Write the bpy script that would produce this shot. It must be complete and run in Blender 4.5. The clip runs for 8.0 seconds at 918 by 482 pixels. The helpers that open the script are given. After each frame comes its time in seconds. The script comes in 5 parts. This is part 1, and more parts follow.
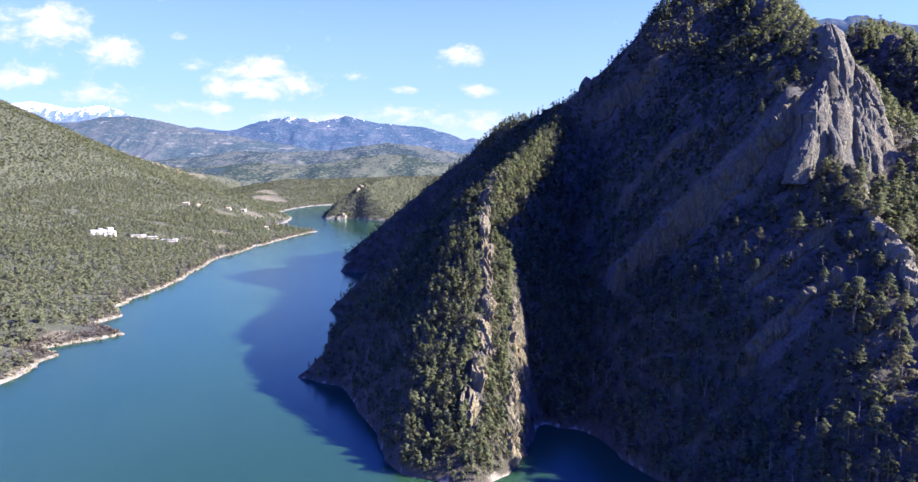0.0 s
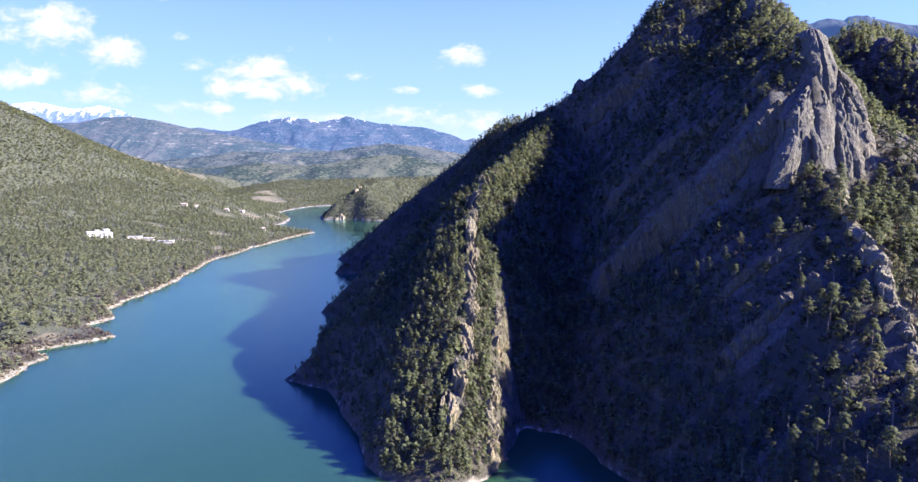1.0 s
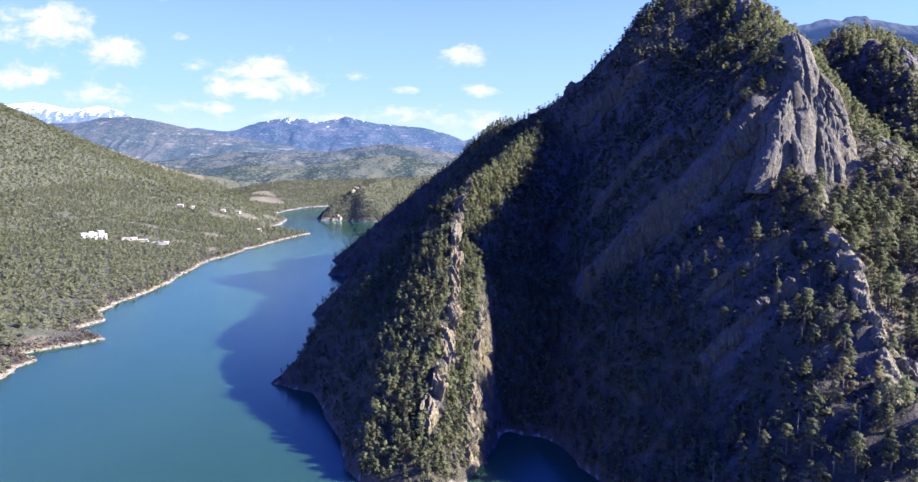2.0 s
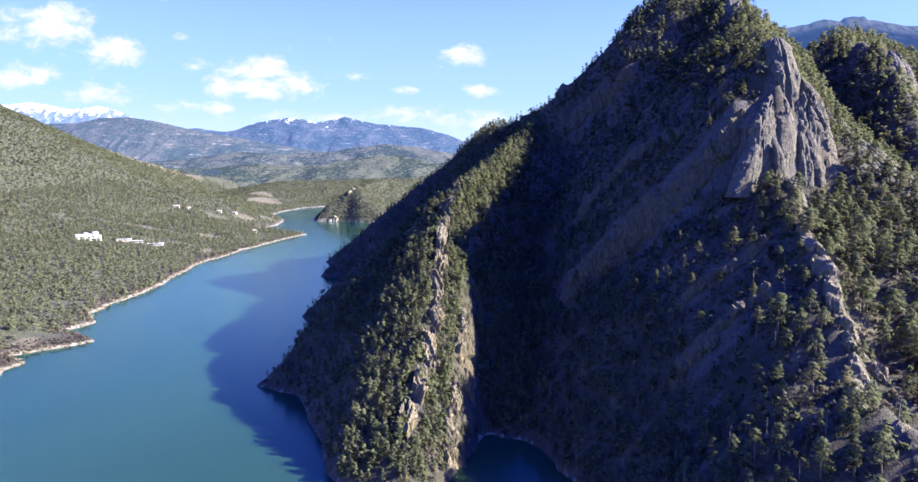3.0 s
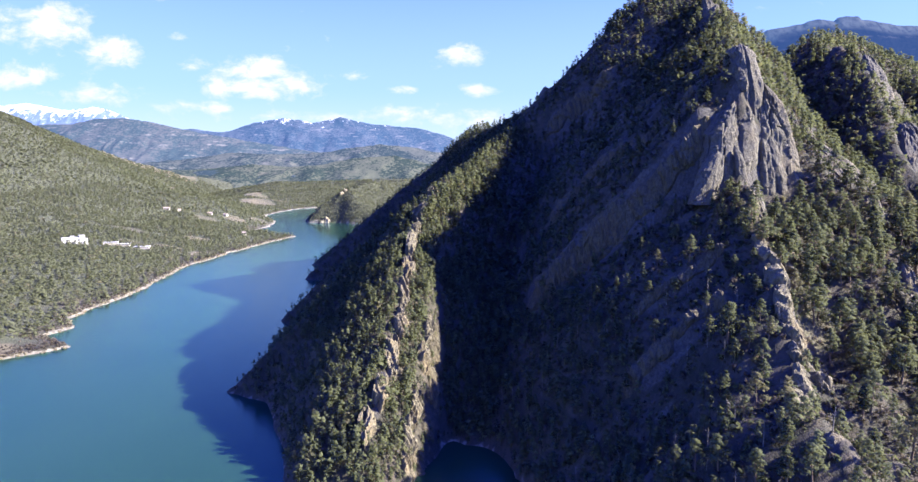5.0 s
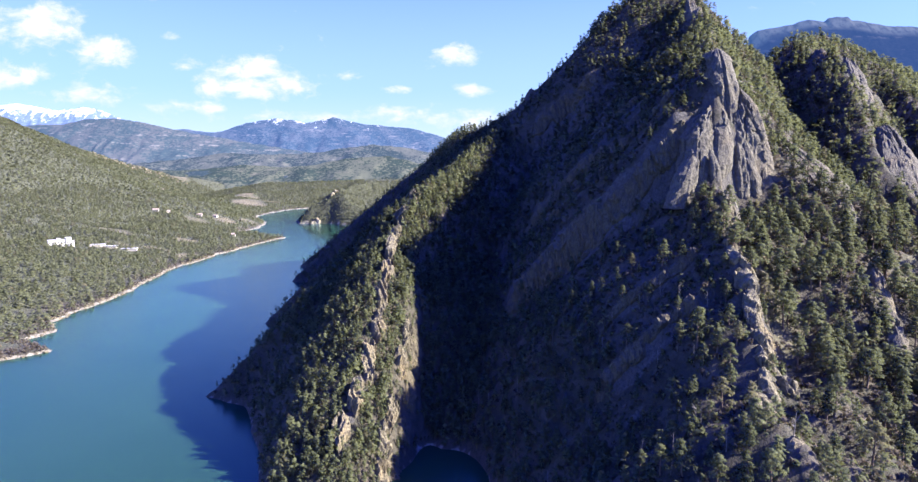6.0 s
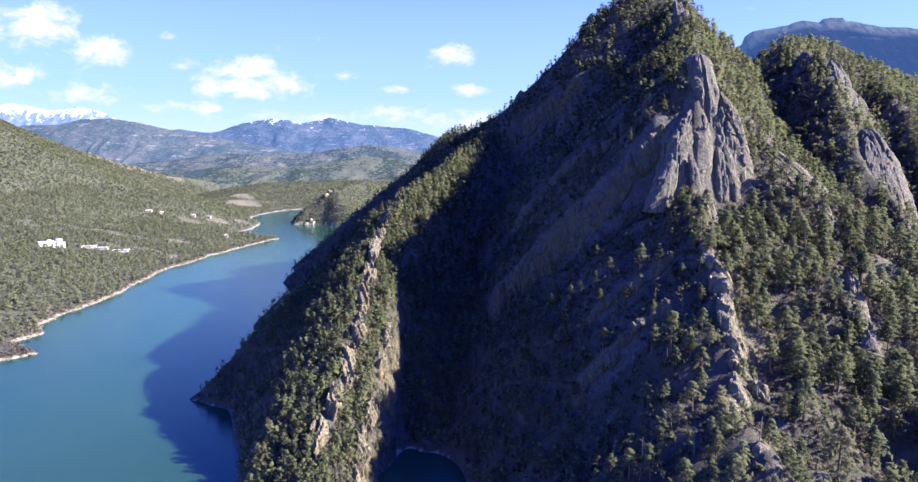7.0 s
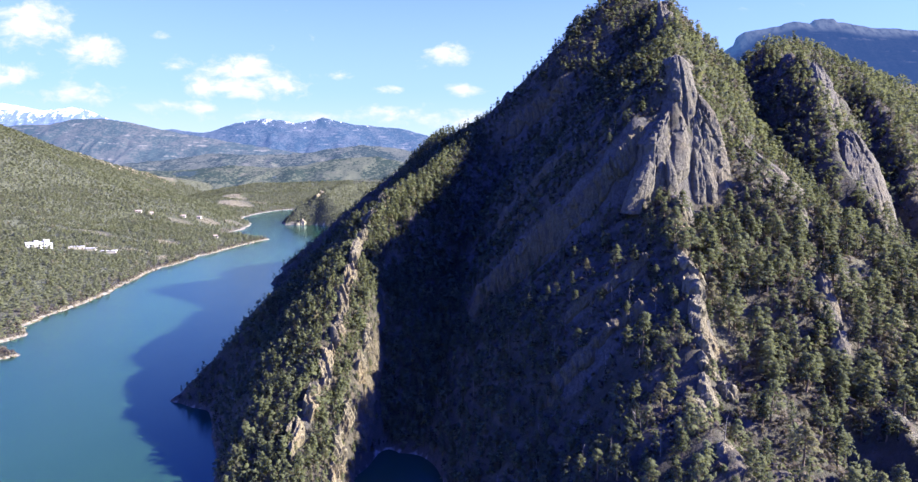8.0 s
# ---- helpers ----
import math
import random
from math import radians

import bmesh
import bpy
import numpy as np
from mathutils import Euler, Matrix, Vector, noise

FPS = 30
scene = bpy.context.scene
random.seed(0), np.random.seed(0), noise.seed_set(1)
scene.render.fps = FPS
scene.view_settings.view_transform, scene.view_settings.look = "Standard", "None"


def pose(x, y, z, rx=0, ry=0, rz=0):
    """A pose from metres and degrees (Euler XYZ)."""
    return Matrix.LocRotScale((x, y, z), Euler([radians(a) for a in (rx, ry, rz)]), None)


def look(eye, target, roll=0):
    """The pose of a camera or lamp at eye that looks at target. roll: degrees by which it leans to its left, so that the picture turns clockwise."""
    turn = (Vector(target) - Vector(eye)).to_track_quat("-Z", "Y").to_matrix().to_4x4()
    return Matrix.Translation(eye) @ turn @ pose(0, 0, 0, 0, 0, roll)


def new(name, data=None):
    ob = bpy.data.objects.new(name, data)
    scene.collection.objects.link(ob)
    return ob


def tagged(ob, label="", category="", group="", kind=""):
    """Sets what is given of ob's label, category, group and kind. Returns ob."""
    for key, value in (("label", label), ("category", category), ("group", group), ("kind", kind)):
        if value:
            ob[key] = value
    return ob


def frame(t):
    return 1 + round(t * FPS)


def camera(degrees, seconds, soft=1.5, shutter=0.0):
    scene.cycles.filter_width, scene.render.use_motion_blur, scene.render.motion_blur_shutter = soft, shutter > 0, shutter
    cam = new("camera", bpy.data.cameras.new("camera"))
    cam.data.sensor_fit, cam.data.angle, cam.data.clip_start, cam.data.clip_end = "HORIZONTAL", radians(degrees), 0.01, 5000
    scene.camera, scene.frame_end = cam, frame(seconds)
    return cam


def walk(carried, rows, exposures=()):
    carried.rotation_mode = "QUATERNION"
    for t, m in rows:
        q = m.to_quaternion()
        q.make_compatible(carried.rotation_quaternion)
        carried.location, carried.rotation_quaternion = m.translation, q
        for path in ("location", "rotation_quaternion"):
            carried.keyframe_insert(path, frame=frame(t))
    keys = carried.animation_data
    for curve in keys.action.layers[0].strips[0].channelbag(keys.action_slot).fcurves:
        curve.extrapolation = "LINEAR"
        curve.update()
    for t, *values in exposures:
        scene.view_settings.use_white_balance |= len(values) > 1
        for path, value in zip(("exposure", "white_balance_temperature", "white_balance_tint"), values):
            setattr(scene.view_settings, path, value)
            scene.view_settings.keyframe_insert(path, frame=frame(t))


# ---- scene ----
cam = camera(72.0, 8.0, soft=1.4)
PATH = [
    (0, (9.801, -0.486, 100.657), (9.794, 1.502, 100.441), 0.0),
    (0.5, (13.667, -0.844, 101.637), (13.656, 1.144, 101.42), 0.0),
    (1, (17.437, -1.493, 102.664), (17.425, 0.495, 102.448), 0.0),
    (1.5, (20.991, -1.892, 103.589), (20.979, 0.096, 103.373), -0.0),
    (3, (32.294, -3.545, 106.225), (32.282, -1.557, 106.009), -0.0),
    (3.5, (35.689, -3.763, 107.004), (35.676, -1.775, 106.787), -0.0),
    (4, (39.633, -4.007, 108.039), (39.621, -2.019, 107.822), -0.1),
    (4.5, (43.249, -4.093, 108.794), (43.237, -2.105, 108.577), -0.1),
    (6, (54.413, -4.664, 111.627), (54.424, -2.676, 111.409), -0.2),
    (6.5, (57.919, -5.017, 112.426), (57.931, -3.029, 112.208), -0.2),
    (7, (61.613, -5.376, 113.186), (61.632, -3.388, 112.968), -0.2),
    (7.5, (64.878, -5.769, 113.503), (64.909, -3.781, 113.286), -0.2),
    (8, (68.437, -6.161, 113.8), (68.473, -4.173, 113.582), -0.2),
]
walk(cam, [(t, look(eye, target, roll)) for t, eye, target, roll in PATH], [(0.0, 2.13, 5930, 16), (8.0, 2.13, 5930, 16)])

# ---- light ----
SUN_WAY = Vector((1.76, -0.23, 1.10)).normalized()      # towards the sun
sun = new("sun", bpy.data.lights.new("sun", "SUN"))
sun.data.energy, sun.data.angle, sun.data.color = 4.95, radians(0.5), (1.0, 0.89, 0.70)
sun.matrix_world = look(SUN_WAY * 900, (0, 0, 0))


class Nodes:
    """Short hand for building a node tree."""

    def __init__(self, tree):
        self.tree = tree
        tree.nodes.clear()

    def add(self, kind, inputs=(), **settings):
        node = self.tree.nodes.new(kind)
        if "operation" in settings:
            node.operation = settings["operation"]
        if "use_clamp" in settings:
            node.use_clamp = settings["use_clamp"]
        if "interpolation_type" in settings:
            node.interpolation_type = settings["interpolation_type"]
        if "data_type" in settings:
            node.data_type = settings["data_type"]
        if "blend_type" in settings:
            node.blend_type = settings["blend_type"]
        if "attribute_name" in settings:
            node.attribute_name = settings["attribute_name"]
        if "vector_type" in settings:
            node.vector_type = settings["vector_type"]
        if "convert_from" in settings:
            node.convert_from = settings["convert_from"]
        if "convert_to" in settings:
            node.convert_to = settings["convert_to"]
        if "sky_type" in settings:
            node.sky_type = settings["sky_type"]
        if "sun_disc" in settings:
            node.sun_disc = settings["sun_disc"]
        if "sun_elevation" in settings:
            node.sun_elevation = settings["sun_elevation"]
        if "sun_rotation" in settings:
            node.sun_rotation = settings["sun_rotation"]
        if "altitude" in settings:
            node.altitude = settings["altitude"]
        if "air_density" in settings:
            node.air_density = settings["air_density"]
        if "dust_density" in settings:
            node.dust_density = settings["dust_density"]
        if "ozone_density" in settings:
            node.ozone_density = settings["ozone_density"]
        for key, value in dict(inputs).items():
            if isinstance(value, bpy.types.NodeSocket):
                self.tree.links.new(value, node.inputs[key])
            else:
                node.inputs[key].default_value = value
        return node

    def math(self, op, a, b=0.0, clamp=False):
        return self.add("ShaderNodeMath", {0: a, 1: b}, operation=op, use_clamp=clamp).outputs[0]

    def span(self, value, a, b, c=0.0, d=1.0):
        return self.add("ShaderNodeMapRange", {"Value": value, 1: a, 2: b, 3: c, 4: d}, interpolation_type="SMOOTHSTEP").outputs[0]

    def mix(self, fac, a, b):
        return self.add("ShaderNodeMix", {0: fac, 6: a, 7: b}, data_type="RGBA").outputs[2]

    def noise(self, vector, scale, detail=5.0, rough=0.55):
        return self.add("ShaderNodeTexNoise", {"Vector": vector, "Scale": scale, "Detail": detail, "Roughness": rough}).outputs[0]

    def stretch(self, vector, scale, turn=(0, 0, 0)):
        return self.add("ShaderNodeMapping", {0: vector, 2: turn, 3: scale}).outputs[0]


# clouds: bearing, height, half width, half height, weight, all as tangents from the lake
CLOUDS = [
    (0.009, 0.179, 0.046, 0.018, 1.0), (0.03, 0.126, 0.028, 0.013, 0.9), (-0.093, 0.126, 0.026, 0.008, 0.9), (-0.093, 0.094, 0.085, 0.014, 0.7),
    (-0.315, 0.158, 0.062, 0.021, 1.1), (-0.31, 0.131, 0.105, 0.021, 1.1), (-0.42, 0.101, 0.075, 0.012, 0.85), (-0.413, 0.166, 0.024, 0.012, 0.7),
    (-0.165, 0.15, 0.02, 0.009, 0.7), (-0.26, 0.188, 0.016, 0.009, 0.5), (-0.64, 0.225, 0.085, 0.034, 1.15), (-0.543, 0.184, 0.046, 0.026, 1.1),
    (-0.69, 0.149, 0.065, 0.021, 1.05), (-0.57, 0.122, 0.08, 0.018, 0.85), (-0.435, 0.209, 0.02, 0.008, 0.6), (-0.455, 0.27, 0.026, 0.012, 0.45),
    (0.02, 0.08, 0.12, 0.02, 0.7), (-0.2, 0.085, 0.2, 0.012, 0.6),
]
world = bpy.data.worlds.new("sky")
scene.world = world
world.use_nodes = True
N = Nodes(world.node_tree)
sky = N.add("ShaderNodeTexSky", sky_type="NISHITA", sun_disc=False, sun_elevation=math.asin(SUN_WAY.z), sun_rotation=radians(97.4),
            altitude=700.0, air_density=1.0, dust_density=0.6, ozone_density=1.2)
way = N.add("ShaderNodeTexCoord").outputs["Generated"]
sep = N.add("ShaderNodeSeparateXYZ", {0: way})
ahead = N.math("MAXIMUM", sep.outputs[1], 0.02)
flat = N.add("ShaderNodeCombineXYZ", {0: N.math("DIVIDE", sep.outputs[0], ahead), 1: N.math("DIVIDE", sep.outputs[2], ahead), 2: 0.0}).outputs[0]
total = None
for cu, cv, cw, ch, weight in CLOUDS:
    off = N.add("ShaderNodeVectorMath", {0: flat, 1: (cu, cv, 0)}, operation="SUBTRACT").outputs[0]
    scaled = N.add("ShaderNodeVectorMath", {0: off, 1: (1 / cw, 1 / ch, 1)}, operation="MULTIPLY").outputs[0]
    far = N.add("ShaderNodeVectorMath", {0: scaled}, operation="LENGTH").outputs["Value"]
    blob = N.span(far, 0.0, 1.75, 1.3 * weight, -0.2)
    total = blob if total is None else N.math("MAXIMUM", total, blob)
wisp = N.add("ShaderNodeVectorMath", {0: flat, 1: N.add("ShaderNodeVectorMath", {0: N.add("ShaderNodeTexNoise", {"Vector": flat, "Scale": 14.0, "Detail": 4.0}).outputs["Color"], 1: (0.05, 0.022, 0)}, operation="MULTIPLY").outputs[0]}, operation="ADD").outputs[0]
puff = N.noise(N.stretch(wisp, (24, 40, 1)), 1.0, 8.0, 0.62)
heap = N.math("ADD", total, N.math("MULTIPLY", N.math("SUBTRACT", puff, 0.5), 3.5))
density = N.span(heap, 0.28, 1.25)
deep = N.add("ShaderNodeMix", {0: 1.0, 6: sky.outputs[0], 7: N.mix(N.span(sep.outputs[2], 0.22, 0.7), (0.415, 0.64, 1.6, 1), (0.29, 0.50, 2.95, 1))}, data_type="RGBA", blend_type="MULTIPLY").outputs[2]
pale = N.mix(N.span(sep.outputs[2], 0.0, 0.5, 0.85, 0.0), deep, (2.95, 4.15, 5.3, 1))
pale = N.mix(N.span(sep.outputs[2], 0.0, 0.13, 0.65, 0.0), pale, (4.7, 5.1, 5.3, 1))
shade = N.mix(N.span(heap, 0.7, 1.6), (4.3, 4.65, 5.05, 1), (5.4, 5.4, 5.35, 1))
back = N.add("ShaderNodeBackground", {0: N.mix(N.math("MULTIPLY", density, 0.97), pale, shade), 1: 0.05})
N.add("ShaderNodeOutputWorld", {0: back.outputs[0]})


# ---- materials ----
def material(name):
    m = bpy.data.materials.new(name)
    m.use_nodes = True
    return m, Nodes(m.node_tree)


def finish(n, colour, rough, bump=None, depth=0.3, **more):
    b = n.add("ShaderNodeBsdfPrincipled", {"Base Color": colour, "Roughness": rough, **more})
    if bump is not None:
        n.tree.links.new(n.add("ShaderNodeBump", {"Height": bump, "Distance": depth, "Strength": 0.8}).outputs[0], b.inputs["Normal"])
    n.add("ShaderNodeOutputMaterial", {0: b.outputs[0]})
    return b


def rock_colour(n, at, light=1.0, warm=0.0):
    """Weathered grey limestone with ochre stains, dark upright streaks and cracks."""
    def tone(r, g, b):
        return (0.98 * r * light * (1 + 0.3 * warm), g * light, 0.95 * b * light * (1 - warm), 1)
    big = n.noise(at, 0.07, 4.0)
    fine = n.noise(at, 0.9, 6.0, 0.65)
    streak = n.noise(n.stretch(at, (0.5, 0.5, 0.05)), 1.0, 5.0, 0.6)
    crack = n.noise(n.stretch(at, (0.9, 0.9, 0.16), (0.2, 0.1, 0)), 1.0, 3.0, 0.5)
    c = n.mix(n.span(fine, 0.3, 0.7), tone(0.12, 0.113, 0.106), tone(0.195, 0.183, 0.168))
    c = n.mix(n.span(big, 0.45, 0.7, 0, 0.5), c, tone(0.20, 0.155, 0.105))
    c = n.mix(n.span(streak, 0.5, 0.68, 0, 0.6), c, tone(0.085, 0.08, 0.078))
    line = n.math("ABSOLUTE", n.math("SUBTRACT", crack, 0.5))
    c = n.mix(n.span(line, 0.0, 0.03, 0.55, 0.0), c, tone(0.05, 0.048, 0.046))
    grain = n.noise(n.stretch(at, (1, 1, 0.6)), 3.4, 4.0, 0.7)
    c = n.mix(n.span(grain, 0.5, 0.72, 0, 0.4), c, tone(0.26, 0.245, 0.22))
    c = n.mix(n.span(n.noise(n.stretch(at, (1, 1, 0.12), (0.1, 0.15, 0)), 1.5, 3.0, 0.6), 0.56, 0.66, 0, 0.6), c, tone(0.07, 0.066, 0.062))
    height = n.math("ADD", n.math("ADD", n.math("MULTIPLY", fine, 0.7), n.math("MULTIPLY", streak, 0.9)), n.span(line, 0.0, 0.05, -0.6, 0.0))
    height = n.math("ADD", height, n.math("MULTIPLY", grain, 0.3))
    return c, height


def make_ground():
    m, n = material("mountain_ground")
    at = n.add("ShaderNodeNewGeometry").outputs["Position"]
    rock, relief = rock_colour(n, at, 0.58)
    patch, fine, grain = n.noise(at, 0.035, 4.0), n.noise(at, 0.35, 6.0, 0.65), n.noise(at, 2.2, 4.0)
    soil = n.mix(n.span(patch, 0.35, 0.65), (0.040, 0.038, 0.026, 1), (0.085, 0.072, 0.052, 1))
    soil = n.mix(n.span(fine, 0.45, 0.62, 0, 0.8), soil, (0.032, 0.036, 0.020, 1))
    soil = n.mix(n.span(n.noise(at, 0.11, 5.0, 0.6), 0.54, 0.66, 0, 0.75), soil, (0.098, 0.084, 0.060, 1))
    soil = n.mix(n.span(grain, 0.55, 0.75, 0, 0.5), soil, (0.10, 0.088, 0.06, 1))
    growth = n.add("ShaderNodeAttribute", attribute_name="growth").outputs["Fac"]
    turf = n.mix(n.span(fine, 0.35, 0.65), (0.050, 0.058, 0.034, 1), (0.080, 0.086, 0.050, 1))
    soil = n.mix(n.math("MULTIPLY", growth, n.span(patch, 0.25, 0.5, 0.8, 1.0)), soil, turf)
    bare = n.add("ShaderNodeAttribute", attribute_name="rock").outputs["Fac"]
    edge = n.span(n.math("ADD", bare, n.math("MULTIPLY", n.math("SUBTRACT", fine, 0.5), 0.9)), 0.35, 0.6)
    c = n.mix(edge, soil, rock)
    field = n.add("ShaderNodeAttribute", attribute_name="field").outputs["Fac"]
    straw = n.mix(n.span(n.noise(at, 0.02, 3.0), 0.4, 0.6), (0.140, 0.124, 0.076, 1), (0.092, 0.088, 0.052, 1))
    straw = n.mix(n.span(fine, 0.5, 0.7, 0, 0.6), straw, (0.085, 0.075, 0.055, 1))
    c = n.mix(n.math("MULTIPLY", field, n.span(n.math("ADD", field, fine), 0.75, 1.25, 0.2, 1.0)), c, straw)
    shore = n.add("ShaderNodeAttribute", attribute_name="shore").outputs["Fac"]
    wash = n.mix(n.span(fine, 0.35, 0.7), (0.16, 0.145, 0.11, 1), (0.31, 0.285, 0.23, 1))
    c = n.mix(n.span(n.math("ADD", shore, n.math("MULTIPLY", n.math("SUBTRACT", fine, 0.5), 0.5)), 0.35, 0.6), c, wash)
    finish(n, c, 0.92, n.math("ADD", n.math("MULTIPLY", relief, 0.7), fine), 0.9)
    return m


def make_rock(name, light, warm=0.0):
    m, n = material(name)
    at = n.add("ShaderNodeNewGeometry").outputs["Position"]
    rock, relief = rock_colour(n, at, light, warm)
    finish(n, rock, 0.9, relief, 0.8)
    return m


def make_water():
    m, n = material("lake_water")
    at = n.add("ShaderNodeNewGeometry").outputs["Position"]
    drift = n.noise(n.stretch(at, (0.006, 0.004, 1)), 1.0, 3.0)
    c = n.mix(n.span(drift, 0.35, 0.65), (0.016, 0.047, 0.027, 1), (0.020, 0.053, 0.030, 1))
    ripple = n.math("ADD", n.noise(n.stretch(at, (0.9, 1.5, 1)), 1.0, 2.0), n.math("MULTIPLY", n.noise(n.stretch(at, (0.05, 0.1, 1)), 1.0, 2.0), 0.5))
    bump = n.add("ShaderNodeBump", {"Height": ripple, "Distance": 0.08, "Strength": 0.8}).outputs[0]
    body = n.add("ShaderNodeBsdfPrincipled", {"Base Color": c, "Roughness": 0.6, "Specular IOR Level": 0.0, "Subsurface Weight": 1.0, "Subsurface Radius": (1.0, 1.0, 1.0), "Subsurface Scale": 2.5})
    body.subsurface_method = "BURLEY"
    gloss = n.add("ShaderNodeBsdfGlossy", {"Color": (0.66, 0.86, 1.0, 1), "Roughness": 0.05, "Normal": bump})
    sheen = n.add("ShaderNodeFresnel", {"IOR": 1.33, "Normal": bump})
    n.add("ShaderNodeOutputMaterial", {0: n.add("ShaderNodeMixShader", {0: sheen.outputs[0], 1: body.outputs[0], 2: gloss.outputs[0]}).outputs[0]})
    return m


def make_leaf(name, dark, light, dry, open_share=0.28):
    m, n = material(name)
    tint = n.add("ShaderNodeAttribute", attribute_name="tint").outputs["Fac"]
    geo = n.add("ShaderNodeNewGeometry")
    own = n.add("ShaderNodeObjectInfo").outputs["Random"]
    mixed = n.math("FRACT", n.math("ADD", tint, own))
    c = n.mix(mixed, dark, light)
    c = n.mix(n.span(geo.outputs["Random Per Island"], 0.0, 1.0, 0.0, 0.3), c, light)
    c = n.mix(n.span(n.math("FRACT", n.math("MULTIPLY", mixed, 7.13)), 0.92, 1.0, 0, 0.7), c, dry)
    soft = n.add("ShaderNodeAttribute", attribute_name="soft").outputs["Vector"]
    soft = n.add("ShaderNodeVectorTransform", {0: soft}, vector_type="NORMAL", convert_from="OBJECT", convert_to="WORLD").outputs[0]
    d = n.add("ShaderNodeBsdfPrincipled", {"Base Color": c, "Roughness": 0.8, "Specular IOR Level": 0.15, "Normal": soft})
    t = n.add("ShaderNodeBsdfTranslucent", {0: c, "Normal": soft})
    leaf = n.add("ShaderNodeMixShader", {0: 0.5, 1: d.outputs[0], 2: t.outputs[0]})
    gaps = n.add("ShaderNodeBsdfTransparent")
    n.add("ShaderNodeOutputMaterial", {0: n.add("ShaderNodeMixShader", {0: open_share, 1: leaf.outputs[0], 2: gaps.outputs[0]}).outputs[0]})
    return m


def make_bark():
    m, n = material("pine_bark")
    at = n.add("ShaderNodeTexCoord").outputs["Object"]
    v = n.noise(n.stretch(at, (9, 9, 2)), 1.0, 4.0)
    finish(n, n.mix(v, (0.07, 0.05, 0.04, 1), (0.22, 0.16, 0.12, 1)), 0.9, v, 0.02)
    return m


def make_plain(name, a, b, rough, scale=0.6):
    m, n = material(name)
    at = n.add("ShaderNodeTexCoord").outputs["Object"]
    v = n.noise(at, scale, 5.0)
    finish(n, n.mix(n.span(v, 0.3, 0.7), a, b), rough)
    return m


GROUND, ROCK, WATER, BARK = make_ground(), make_rock("grey_limestone", 0.78, 0.14), make_water(), make_bark()
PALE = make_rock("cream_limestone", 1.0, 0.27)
# A dimmed copy of the limestone: the flank's shade is put into its colour.
SHADE_ROCK = make_rock("shade_dimmed_limestone", 0.6, 0.3)
CHALKY = make_rock("white_limestone", 1.7, 0.2)
WHITE = make_plain("white_plaster", (0.42, 0.42, 0.40, 1), (0.54, 0.53, 0.51, 1), 0.8)
CREAM = make_plain("cream_plaster", (0.42, 0.39, 0.34, 1), (0.52, 0.48, 0.42, 1), 0.85)
GREY = make_plain("grey_roofing", (0.30, 0.30, 0.30, 1), (0.42, 0.42, 0.41, 1), 0.8)
TILE = make_plain("clay_tiles", (0.26, 0.21, 0.17, 1), (0.36, 0.30, 0.25, 1), 0.85)
GLASS = make_plain("window_glass", (0.03, 0.04, 0.05, 1), (0.05, 0.06, 0.07, 1), 0.1)
PINE = make_leaf("pine_needles", (0.115, 0.134, 0.070, 1), (0.174, 0.193, 0.098, 1), (0.19, 0.165, 0.10, 1))
FAR_PINE = make_leaf("far_pine_needles", (0.125, 0.142, 0.076, 1), (0.188, 0.205, 0.112, 1), (0.21, 0.18, 0.12, 1), 0.08)
SCRUB = make_leaf("bare_scrub", (0.105, 0.092, 0.078, 1), (0.20, 0.172, 0.14, 1), (0.12, 0.12, 0.07, 1))


# ---- noise and relief ----
def hashed(ix, iy, iz, seed):
    h = (ix.astype(np.int64) * 374761393 + iy.astype(np.int64) * 668265263 + iz.astype(np.int64) * 2147483647 + seed * 974711) & 0xFFFFFFFF
    h = ((h ^ (h >> 13)) * 1274126177) & 0xFFFFFFFF
    h = ((h ^ (h >> 16)) * 2246822519) & 0xFFFFFFFF
    return ((h ^ (h >> 15)) & 0xFFFFFF) / float(0xFFFFFF)


def value2(x, y, seed=0):
    """Smooth noise in -1..1 on a plane."""
    ix, iy = np.floor(x), np.floor(y)
    fx, fy = x - ix, y - iy
    fx, fy = fx * fx * fx * (fx * (fx * 6 - 15) + 10), fy * fy * fy * (fy * (fy * 6 - 15) + 10)
    z = np.zeros_like(ix)
    a, b = hashed(ix, iy, z, seed), hashed(ix + 1, iy, z, seed)
    c, d = hashed(ix, iy + 1, z, seed), hashed(ix + 1, iy + 1, z, seed)
    return 2 * ((a + (b - a) * fx) * (1 - fy) + (c + (d - c) * fx) * fy) - 1


def fbm(x, y, octaves=4, seed=0, gain=0.5):
    out, amp, norm = 0.0, 1.0, 0.0
    for k in range(octaves):
        out = out + amp * value2(x * 2 ** k + 17.3 * k, y * 2 ** k - 9.1 * k, seed + k)
        norm, amp = norm + amp, amp * gain
    return out / norm


def ridged(x, y, octaves=3, seed=0):
    out, amp = 0.0, 1.0
    for k in range(octaves):
        out = out + amp * (1 - 2 * np.abs(value2(x * 2 ** k + 5.7 * k, y * 2 ** k + 3.3 * k, seed + k)))
        amp *= 0.5
    return out / 1.75


